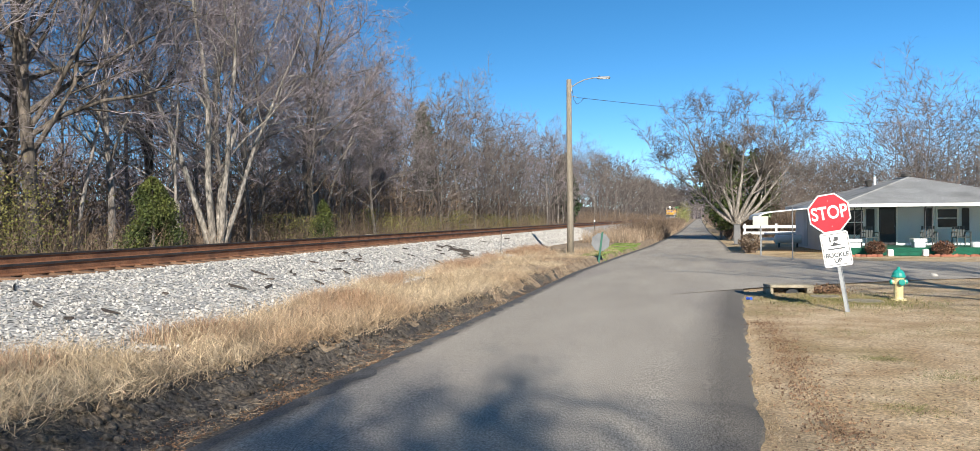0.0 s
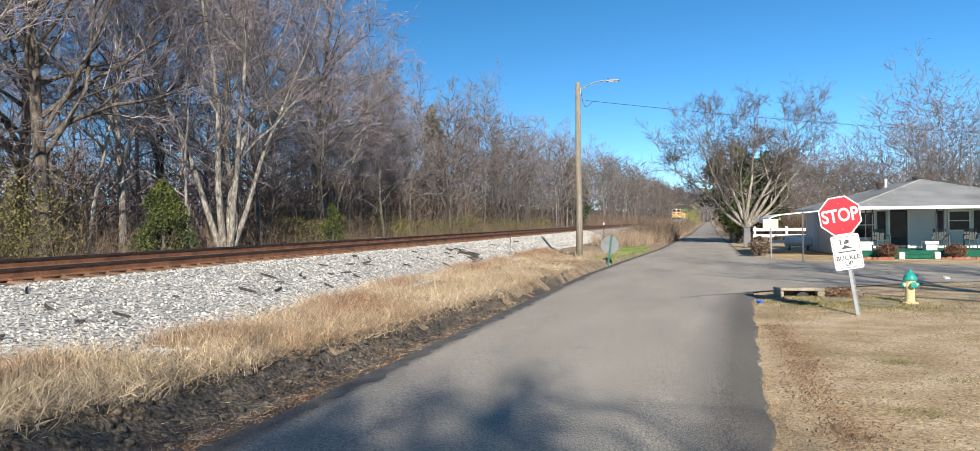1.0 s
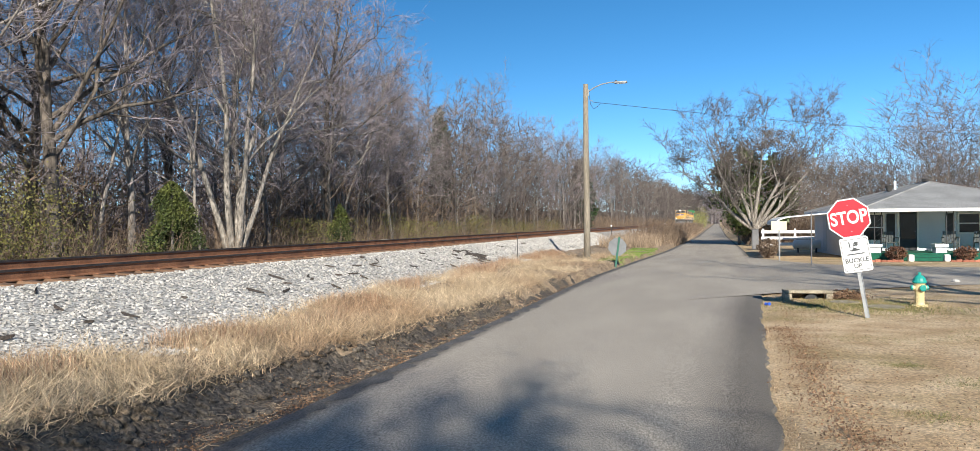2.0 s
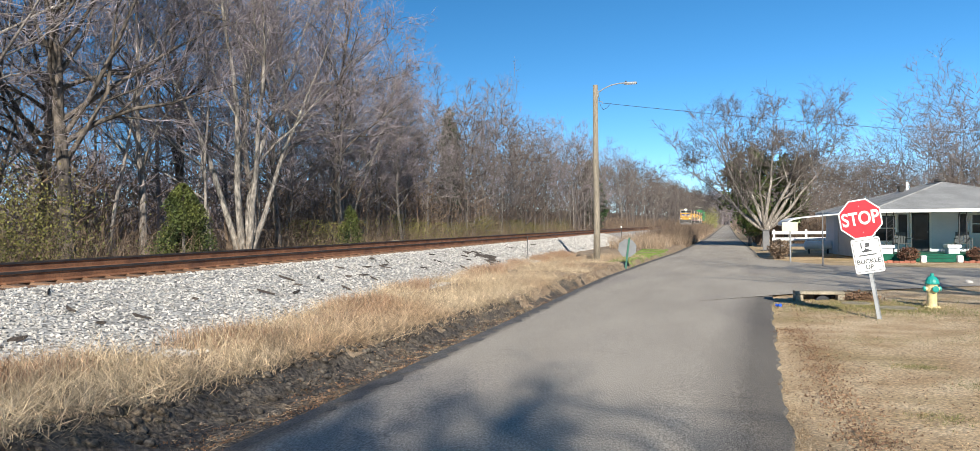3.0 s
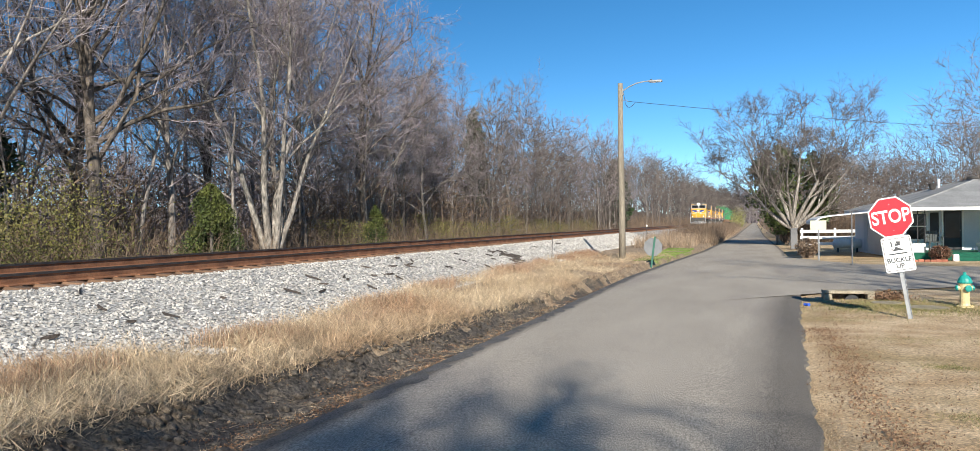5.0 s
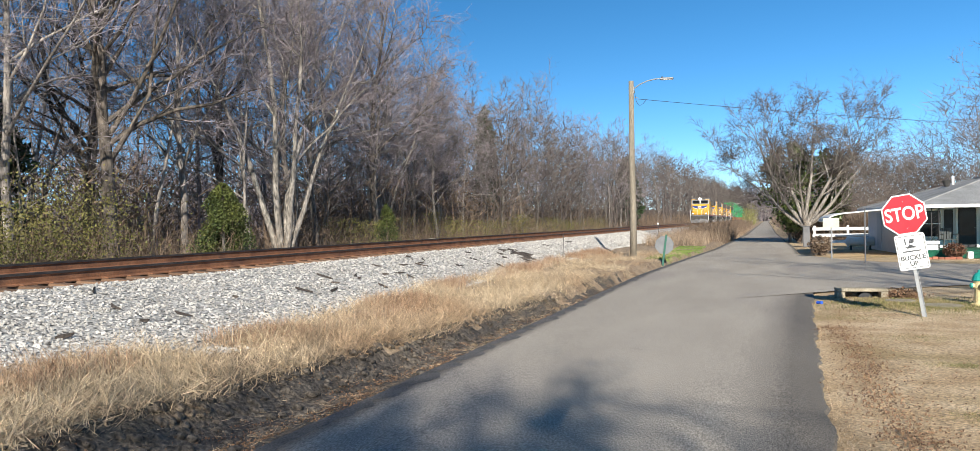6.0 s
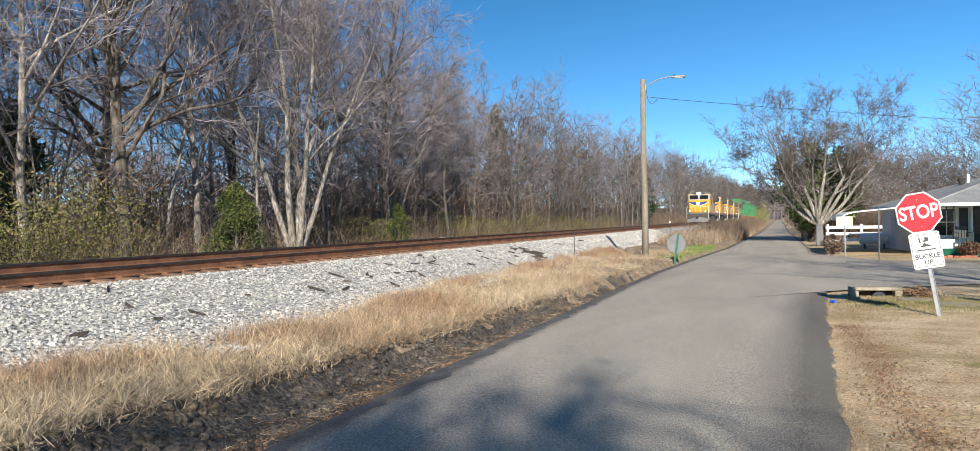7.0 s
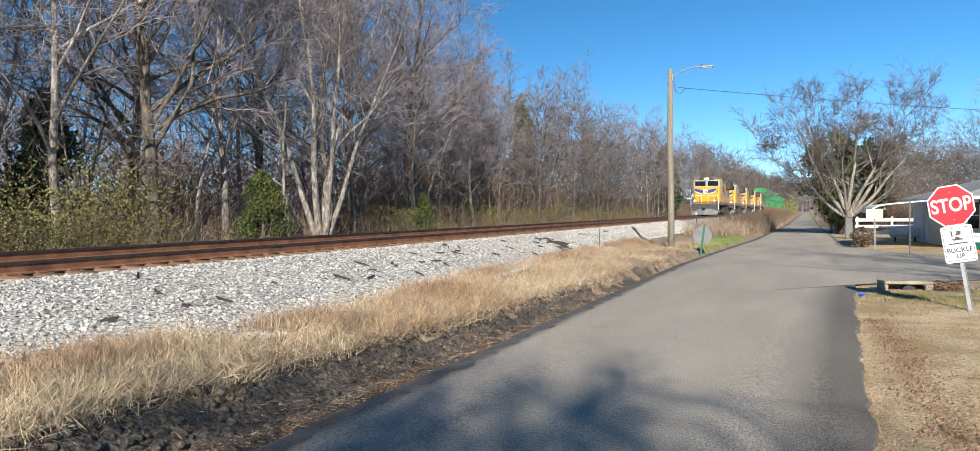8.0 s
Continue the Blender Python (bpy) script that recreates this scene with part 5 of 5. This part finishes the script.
    clump("brown_shrub", "twiggy brown shrub at the street corner", 2.2, 38.8, 0.5, 0.88, M_brush, 34, 1500, 0.06)
    rng = random.Random(9)
    brick = Geo().box(-0.1, 0.1, -0.05, 0.05, -0.05, 0.06, cut=0.008).mesh("brick", M_brick)
    edging = thing("brick_edging", pose(5.9, 35.25, 0, 0, 0, 3), "row of tilted red bricks edging the flower bed", "edging")
    for i in range(30):
        if 7.0 < i * 0.21 + 5.9 < 8.8:
            continue
        b = new("brick", brick)
        b.parent = edging
        b.matrix_local = pose(i * 0.21, rng.uniform(-0.03, 0.03), rng.uniform(0.0, 0.03), rng.uniform(-12, 12), rng.uniform(-20, 20), rng.uniform(-10, 10))
    # awning beside the house
    a = thing("carport", Matrix(), "white metal carport with a drooping front edge beside the house", "carport")
    g = Geo()
    prof = [(2.4, 1.5), (2.43, 1.6), (2.52, 1.7), (2.7, 1.78), (3.0, 1.84), (5.5, 2.07)]
    for y in (37.2, 43.5):
        g.v += [(x, y, z) for x, z in prof] + [(x + 0.03, y, z - 0.045) for x, z in prof]
    n = len(prof)
    for i in range(n - 1):
        g.f += [(i, i + 1, 2 * n + i + 1, 2 * n + i), (n + i + 1, n + i, 3 * n + i, 3 * n + i + 1), (n + i, n + i + 1, i + 1, i), (2 * n + i, 2 * n + i + 1, 3 * n + i + 1, 3 * n + i)]
    g.f += [(0, 2 * n, 3 * n, n), (n - 1, 2 * n - 1, 4 * n - 1, 3 * n - 1)]
    part("canopy", g, M_white, a)
    for x, y, z in ((2.96, 43.0, 1.8), (2.57, 37.4, 1.68)):
        part("post", Geo().tube([(x, y, -0.05), (x, y, z)], 0.025, 8), M_white if x < 3 else M_grey, a)
    s = thing("notice_board", pose(2.46, 35.7, land(2.46, 35.7)), "blank cream board on a grey street-corner post", "sign")
    part("post", Geo().tube([(0, 0, -0.2), (0, 0, 1.6)], 0.03, 8), M_grey, s)
    part("board", Geo().box(-0.32, 0.29, -0.06, -0.032, 1.27, 1.66, cut=0.006), M_hydrant_pale, s)
    s = thing("metal_post", pose(3.33, 32.1, land(3.33, 32.1)), "slim grey metal post at the street's edge", "post")
    part("rod", Geo().tube([(0, 0, -0.2), (0, 0, 1.98)], 0.024, 8), M_lgrey, s)
    # fence
    f = thing("board_fence", pose(2.45, 50, 0), "white three-board fence behind the carport", "fence")
    for i in range(3):
        part("post", Geo().box(0.05 + i * 1.75, 0.17 + i * 1.75, 0.03, 0.15, -0.1, 1.2, cut=0.01), M_white, f)
    for z in (0.22, 0.57, 0.93):
        part("board", Geo().box(0, 3.9, 0.0, 0.028, z, z + 0.17, cut=0.005), M_white, f)
    b = thing("utility_box", pose(2.1, 49.8, 0), "blue-grey metal utility box at the fence's end", "utility box")
    part("cabinet", Geo().box(-0.16, 0.2, 0, 0.4, 0, 1.16, cut=0.02), M_lgrey, b)
    part("lid", Geo().box(-0.19, 0.23, -0.03, 0.43, 1.161, 1.2, cut=0.01), M_lgrey, b)
    t = thing("propane_tank", pose(4.5, 45.5, 0.42, 0, 90, 0), "white propane tank under the carport", "tank")
    part("tank_body", Geo().tube([(0, 0, -0.7), (0, 0, -0.62), (0, 0, 0.62), (0, 0, 0.7)], [0.12, 0.24, 0.24, 0.12], 14), M_white, t, smooth=True)
    for z in (-0.45, 0.45):
        part("leg", Geo().box(0.2, 0.44, -0.15, 0.15, z - 0.04, z + 0.04), M_dark, t)


M_hydrant_pale = mat("cream_board", (0.56, 0.55, 0.4), (0.63, 0.62, 0.47), 3, 0.6, bump=0.05, spread=0.06)


def build_big_trees():
    t = make_tree(77, "broad spreading bare oak behind the white fence", M_bark_pale, M_backtwig, name="oak_tree", height=7.9, trunk_r=0.16, limbs=99, subs=9, twigs=8, fine=5, first=0.25, fat=1.15,
                  rise=0.1, reach=0.38, bole=1.3, fall=0.35,
                  stems=((0.05, 0.0, 0.98), (-0.34, 0.2, 1.02), (0.42, -0.2, 1.03), (-0.8, -0.2, 1.02), (0.85, 0.25, 1.06), (-1.25, 0.3, 0.95), (-1.9, 0.1, 0.84),
                         (1.3, -0.1, 0.98), (0.15, 0.9, 0.85), (-0.2, -0.9, 0.85), (1.9, 0.2, 0.74)))
    t.matrix_world = pose(2.4, 57.5, 0)
    t.scale = (0.94, 0.94, 0.96)
    evergreen(41, 1.5, 60.5, 6.2, 2.3, M_magnolia, "dark glossy evergreen magnolia behind the bare oak", 6500, 0.17, "magnolia_tree", cone=False, base=0.6)
    evergreen(42, 4.2, 61.5, 5.6, 1.6, M_magnolia, "green evergreen beside the bare oak", 2600, 0.18, "magnolia_tree", cone=False, base=1.0)
    # trees off to the south whose shadows reach the asphalt
    a = make_tree(81, "bare winter tree whose branches shade the lane", height=10.5, trunk_r=0.18, limbs=18, subs=7, twigs=6, fine=4, first=0.4, fat=1.05, spread=0.55)
    a.matrix_world = pose(4.2, -14.5, 0, 0, 0, 0)
    copy_thing(a, pose(2.9, -14.6, 0, 0, 0, 130))
    copy_thing(a, pose(3.4, -14.9, 0, 0, 0, 310))
    copy_thing(a, pose(6.0, -14.3, 0, 0, 0, 230))
    copy_thing(a, pose(4.9, -15.2, 0, 0, 0, 170))
    b = make_tree(82, "bare tree beside the lawn shading the side street", height=12.5, trunk_r=0.34, limbs=16, subs=6, twigs=4, fine=2, first=0.3, spread=0.8, fat=2.0)
    b.matrix_world = pose(9.6, 8.5, 0, 0, 0, 60)
    copy_thing(b, pose(13.5, 7.0, 0, 0, 0, 200))


# ---- the train ----
def wheelset(parent, y):
    for x in (-0.8, 0.8):
        part("wheel", Geo().tube([(x - 0.07, y, 0.5), (x + 0.07, y, 0.5)], 0.5, 14), M_dark, parent)


def build_locomotive(name="locomotive"):
    lo = thing(name, Matrix(), "yellow diesel locomotive with grey roof and lit headlight", "locomotive", "locomotives of the train")
    part("pilot", Geo().box(-1.48, 1.48, 0.35, 0.75, 0.55, 1.35, cut=0.05), M_dark, lo, "dark grey pilot")
    pl = Geo().add([(-1.45, 0.34, 0.12), (0, 0.05, 0.12), (1.45, 0.34, 0.12), (1.45, 0.6, 0.12), (-1.45, 0.6, 0.12),
                    (-1.45, 0.42, 0.8), (0, 0.3, 0.8), (1.45, 0.42, 0.8), (1.45, 0.6, 0.8), (-1.45, 0.6, 0.8)],
                   [(4, 3, 2, 1, 0), (5, 6, 7, 8, 9), (0, 1, 6, 5), (1, 2, 7, 6), (2, 3, 8, 7), (3, 4, 9, 8), (4, 0, 5, 9)])
    part("snow_plough", pl, M_lgrey, lo, "weathered grey snow plough")
    part("coupler", Geo().box(-0.15, 0.15, -0.15, 0.4, 0.8, 1.05, cut=0.03), M_dark, lo)
    part("frame", Geo().box(-1.5, 1.5, 0.7, 21.6, 1.2, 1.45, cut=0.03), M_lgrey, lo)
    nose = part("nose", Geo().box(-1.3, 1.3, 1.3, 3.2, 1.451, 3.25, cut=0.18), M_yellow, lo)
    part("nose_door", Geo().box(-0.3, 0.3, 1.27, 1.3, 1.65, 3.0, cut=0.01), M_yellow, nose)
    for k in (-1, 1):
        part("wing_mark", Geo().slab([(0.28 * k, 2.98), (1.25 * k, 3.1), (1.22 * k, 2.92), (0.9 * k, 2.72), (0.28 * k, 2.52)][::k], 0.02), M_bluemark, nose, "blue wing shape", at=pose(0, 1.25, 0))
        part("wing_edge", Geo().slab([(0.28 * k, 2.52), (0.9 * k, 2.72), (1.22 * k, 2.92), (1.25 * k, 2.86), (0.9 * k, 2.65), (0.28 * k, 2.45)][::k], 0.02), M_white, nose, at=pose(0, 1.25, 0))
        part("grab_iron", Geo().tube([(0.62 * k, 1.22, 1.5), (0.62 * k, 1.22, 2.3)], 0.03, 5), M_lgrey, nose)
    part("shield_mark", Geo().slab([(-0.22, 3.02), (-0.22, 2.66), (0.0, 2.45), (0.22, 2.66), (0.22, 3.02)], 0.02), M_white, nose, "white and red shield shape", at=pose(0, 1.248, 0))
    for x in (-0.14, 0.0, 0.14):
        part("shield_stripe", Geo().box(x - 0.035, x + 0.035, 1.238, 1.247, 2.6, 2.86), M_redmark, nose)
    cab = part("cab", Geo().box(-1.52, 1.52, 2.6, 5.6, 1.452, 4.25, cut=0.12), M_yellow, lo)
    part("cab_roof", Geo().box(-1.45, 1.45, 2.55, 5.6, 4.2, 4.42, cut=0.09), M_lgrey, lo, "grey cab roof")
    part("window_band", Geo().box(-1.46, 1.46, 2.57, 2.6, 3.34, 4.12, cut=0.01), M_silver, cab, "pale grey windshield surround")
    for x0, x1 in ((-1.3, -0.12), (0.12, 1.3)):
        part("windshield", Geo().box(x0, x1, 2.55, 2.568, 3.45, 4.0), M_glass, cab, "dark windshield pane")
    for k in (-1, 1):
        part("side_window", Geo().box(1.521 * k if k > 0 else -1.54, 1.54 if k > 0 else -1.521, 3.3, 4.9, 3.3, 3.95), M_glass, cab)
        part("number_board", Geo().box(0.55 * k - 0.28, 0.55 * k + 0.28, 2.5, 2.55, 4.14, 4.36, cut=0.01), M_dark, cab)
    hl = part("headlight_housing", Geo().box(-0.26, 0.26, 2.42, 2.55, 4.12, 4.42, cut=0.03), M_lgrey, cab)
    for k in (-1, 1):
        part("headlight", Geo().tube([(0.12 * k, 2.40, 4.27), (0.12 * k, 2.42, 4.27)], 0.12, 12), M_lamp, hl, "lit headlight")
        part("ditch_light", Geo().tube([(1.1 * k, 0.3, 1.72), (1.1 * k, 0.34, 1.72)], 0.09, 10), M_lampdim, lo, "lit ditch light")
        part("ditch_light_box", Geo().box(1.1 * k - 0.12, 1.1 * k + 0.12, 0.345, 0.5, 1.35, 1.84, cut=0.02), M_lgrey, lo)
        part("handrail", Geo().tube([(1.5 * k, 0.5, 0.6), (1.52 * k, 0.45, 1.9), (1.42 * k, 0.6, 2.4), (1.3 * k, 1.0, 2.6)], 0.035, 6), M_white, lo, "white handrail")
        part("front_rail", Geo().tube([(0.35 * k, 0.6, 1.45), (0.35 * k, 0.6, 2.3), (1.4 * k, 0.6, 2.3)], 0.025, 6), M_white, lo)
        steps = part("step_well", Geo().box(min(1.1 * k, 1.52 * k), max(1.1 * k, 1.52 * k), 0.76, 1.25, 0.35, 1.2, cut=0.02), M_dark, lo)
        for z in (0.45, 0.75, 1.05):
            part("step", Geo().box(min(1.1 * k, 1.56 * k), max(1.1 * k, 1.56 * k), 0.74, 1.27, z, z + 0.04), M_white, steps)
        for i in range(9):
            y = 6.2 + i * 1.75
            part("stanchion", Geo().tube([(1.47 * k, y, 1.45), (1.47 * k, y, 2.4)], 0.025, 5), M_lgrey, lo)
        part("side_rail", Geo().tube([(1.47 * k, 6.2, 2.4), (1.47 * k, 20.2, 2.4)], 0.025, 5), M_lgrey, lo)
        part("sill_stripe", Geo().box(min(1.501 * k, 1.515 * k), max(1.501 * k, 1.515 * k), 0.9, 21.4, 1.3, 1.4), M_redmark, lo, "red sill stripe")
        part("hood_mark", Geo().box(min(0.951 * k, 0.965 * k), max(0.951 * k, 0.965 * k), 7.0, 15.0, 2.6, 3.2), M_redmark, lo, "red lettering band")
        part("radiator", Geo().box(min(0.951 * k, 1.5 * k), max(0.951 * k, 1.5 * k), 16.2, 20.6, 3.3, 4.3, cut=0.08), M_dark, lo, "flared dark radiator")
        part("side_frame", Geo().box(min(0.95 * k, 1.15 * k), max(0.95 * k, 1.15 * k), 2.2, 6.6, 0.35, 0.85, cut=0.05), M_dark, lo)
        part("side_frame", Geo().box(min(0.95 * k, 1.15 * k), max(0.95 * k, 1.15 * k), 15.2, 19.6, 0.35, 0.85, cut=0.05), M_dark, lo)
    hood = part("hood", Geo().box(-0.95, 0.95, 5.601, 20.6, 1.453, 4.1, cut=0.08), M_yellow, lo)
    part("hood_roof", Geo().box(-0.9, 0.9, 5.65, 20.5, 4.05, 4.3, cut=0.06), M_lgrey, hood, "grey hood roof")
    part("blower_box", Geo().box(0.951, 1.4, 6.0, 8.0, 2.8, 4.15, cut=0.05), M_dark, hood)
    for y in (10.5, 17.0, 18.4, 19.8):
        part("roof_fan", Geo().tube([(0, y, 4.3), (0, y, 4.42)], 0.55, 14), M_dark, hood)
    for i in range(7):
        part("hood_door", Geo().box(0.952, 0.97, 8.2 + i * 1.1, 9.2 + i * 1.1, 1.6, 2.5), M_yellow, hood)
    part("fuel_tank", Geo().box(-1.35, 1.35, 7.4, 14.4, 0.3, 1.19, cut=0.15), M_dark, lo)
    for y in (2.7, 4.4, 6.1, 15.7, 17.4, 19.1):
        wheelset(lo, y)
    return lo


def build_well_car(material, label):
    c = thing("container_car", Matrix(), label, "freight car", "container cars of the train")
    part("well", Geo().box(-1.45, 1.45, 1.6, 17.4, 0.35, 1.3, cut=0.05), M_cont2, c, "rusty orange well")
    for y0 in (0.2, 16.4):
        part("platform", Geo().box(-1.4, 1.4, y0, y0 + 1.9, 0.95, 1.25, cut=0.03), M_cont2, c)
        wheelset(c, y0 + 0.5)
        wheelset(c, y0 + 1.5)
    for z0, lift in ((0.6, 0), (3.22, 1)):
        y0, y1 = (2.4, 14.6) if not lift else (1.2, 17.0)
        box = part("container", Geo().box(-1.2, 1.2, y0, y1, z0, z0 + 2.6, cut=0.02), material, c)
        g = Geo()
        n = 22
        for i in range(n):
            y = y0 + 0.2 + (y1 - y0 - 0.4) * i / n
            for k in (-1, 1):
                g.box(min(1.19 * k, 1.235 * k), max(1.19 * k, 1.235 * k), y, y + (y1 - y0) / n * 0.5, z0 + 0.15, z0 + 2.45)
        tagged(part("corrugation", g, material, box), kind="stuff")
        for k in (-0.55, 0.55):
            part("end_door", Geo().box(k - 0.5, k + 0.5, y0 - 0.03, y0 - 0.002, z0 + 0.12, z0 + 2.48), material, box)
    return c


def build_train():
    out = []
    lead = build_locomotive()
    out.append((lead, 0.0))
    for i in range(1, 5):
        out.append((copy_thing(lead, Matrix()), 22.2 * i))
    y = 22.2 * 5
    green = build_well_car(M_container, "well car stacked with two green containers")
    out.append((green, y))
    for i in range(1, 13):
        out.append((copy_thing(green, Matrix()), y + 18.4 * i))
    return out


build_ground()
build_road()
build_track()
build_woods()
build_far_woods()
build_undergrowth()
build_grass()
build_leaves()
build_ballast()
build_house()
build_stop_sign()
build_back_sign()
build_hydrant()
build_culvert()
build_pole()
build_markers()
build_big_trees()
TRAIN = build_train()


def motions():
    for ob, back in TRAIN:
        walk(ob, [(t, pose(TRACK, 320.1 - 32.98 * t + 0.606 * t * t + back, RAILTOP)) for t in range(9)])


motions()
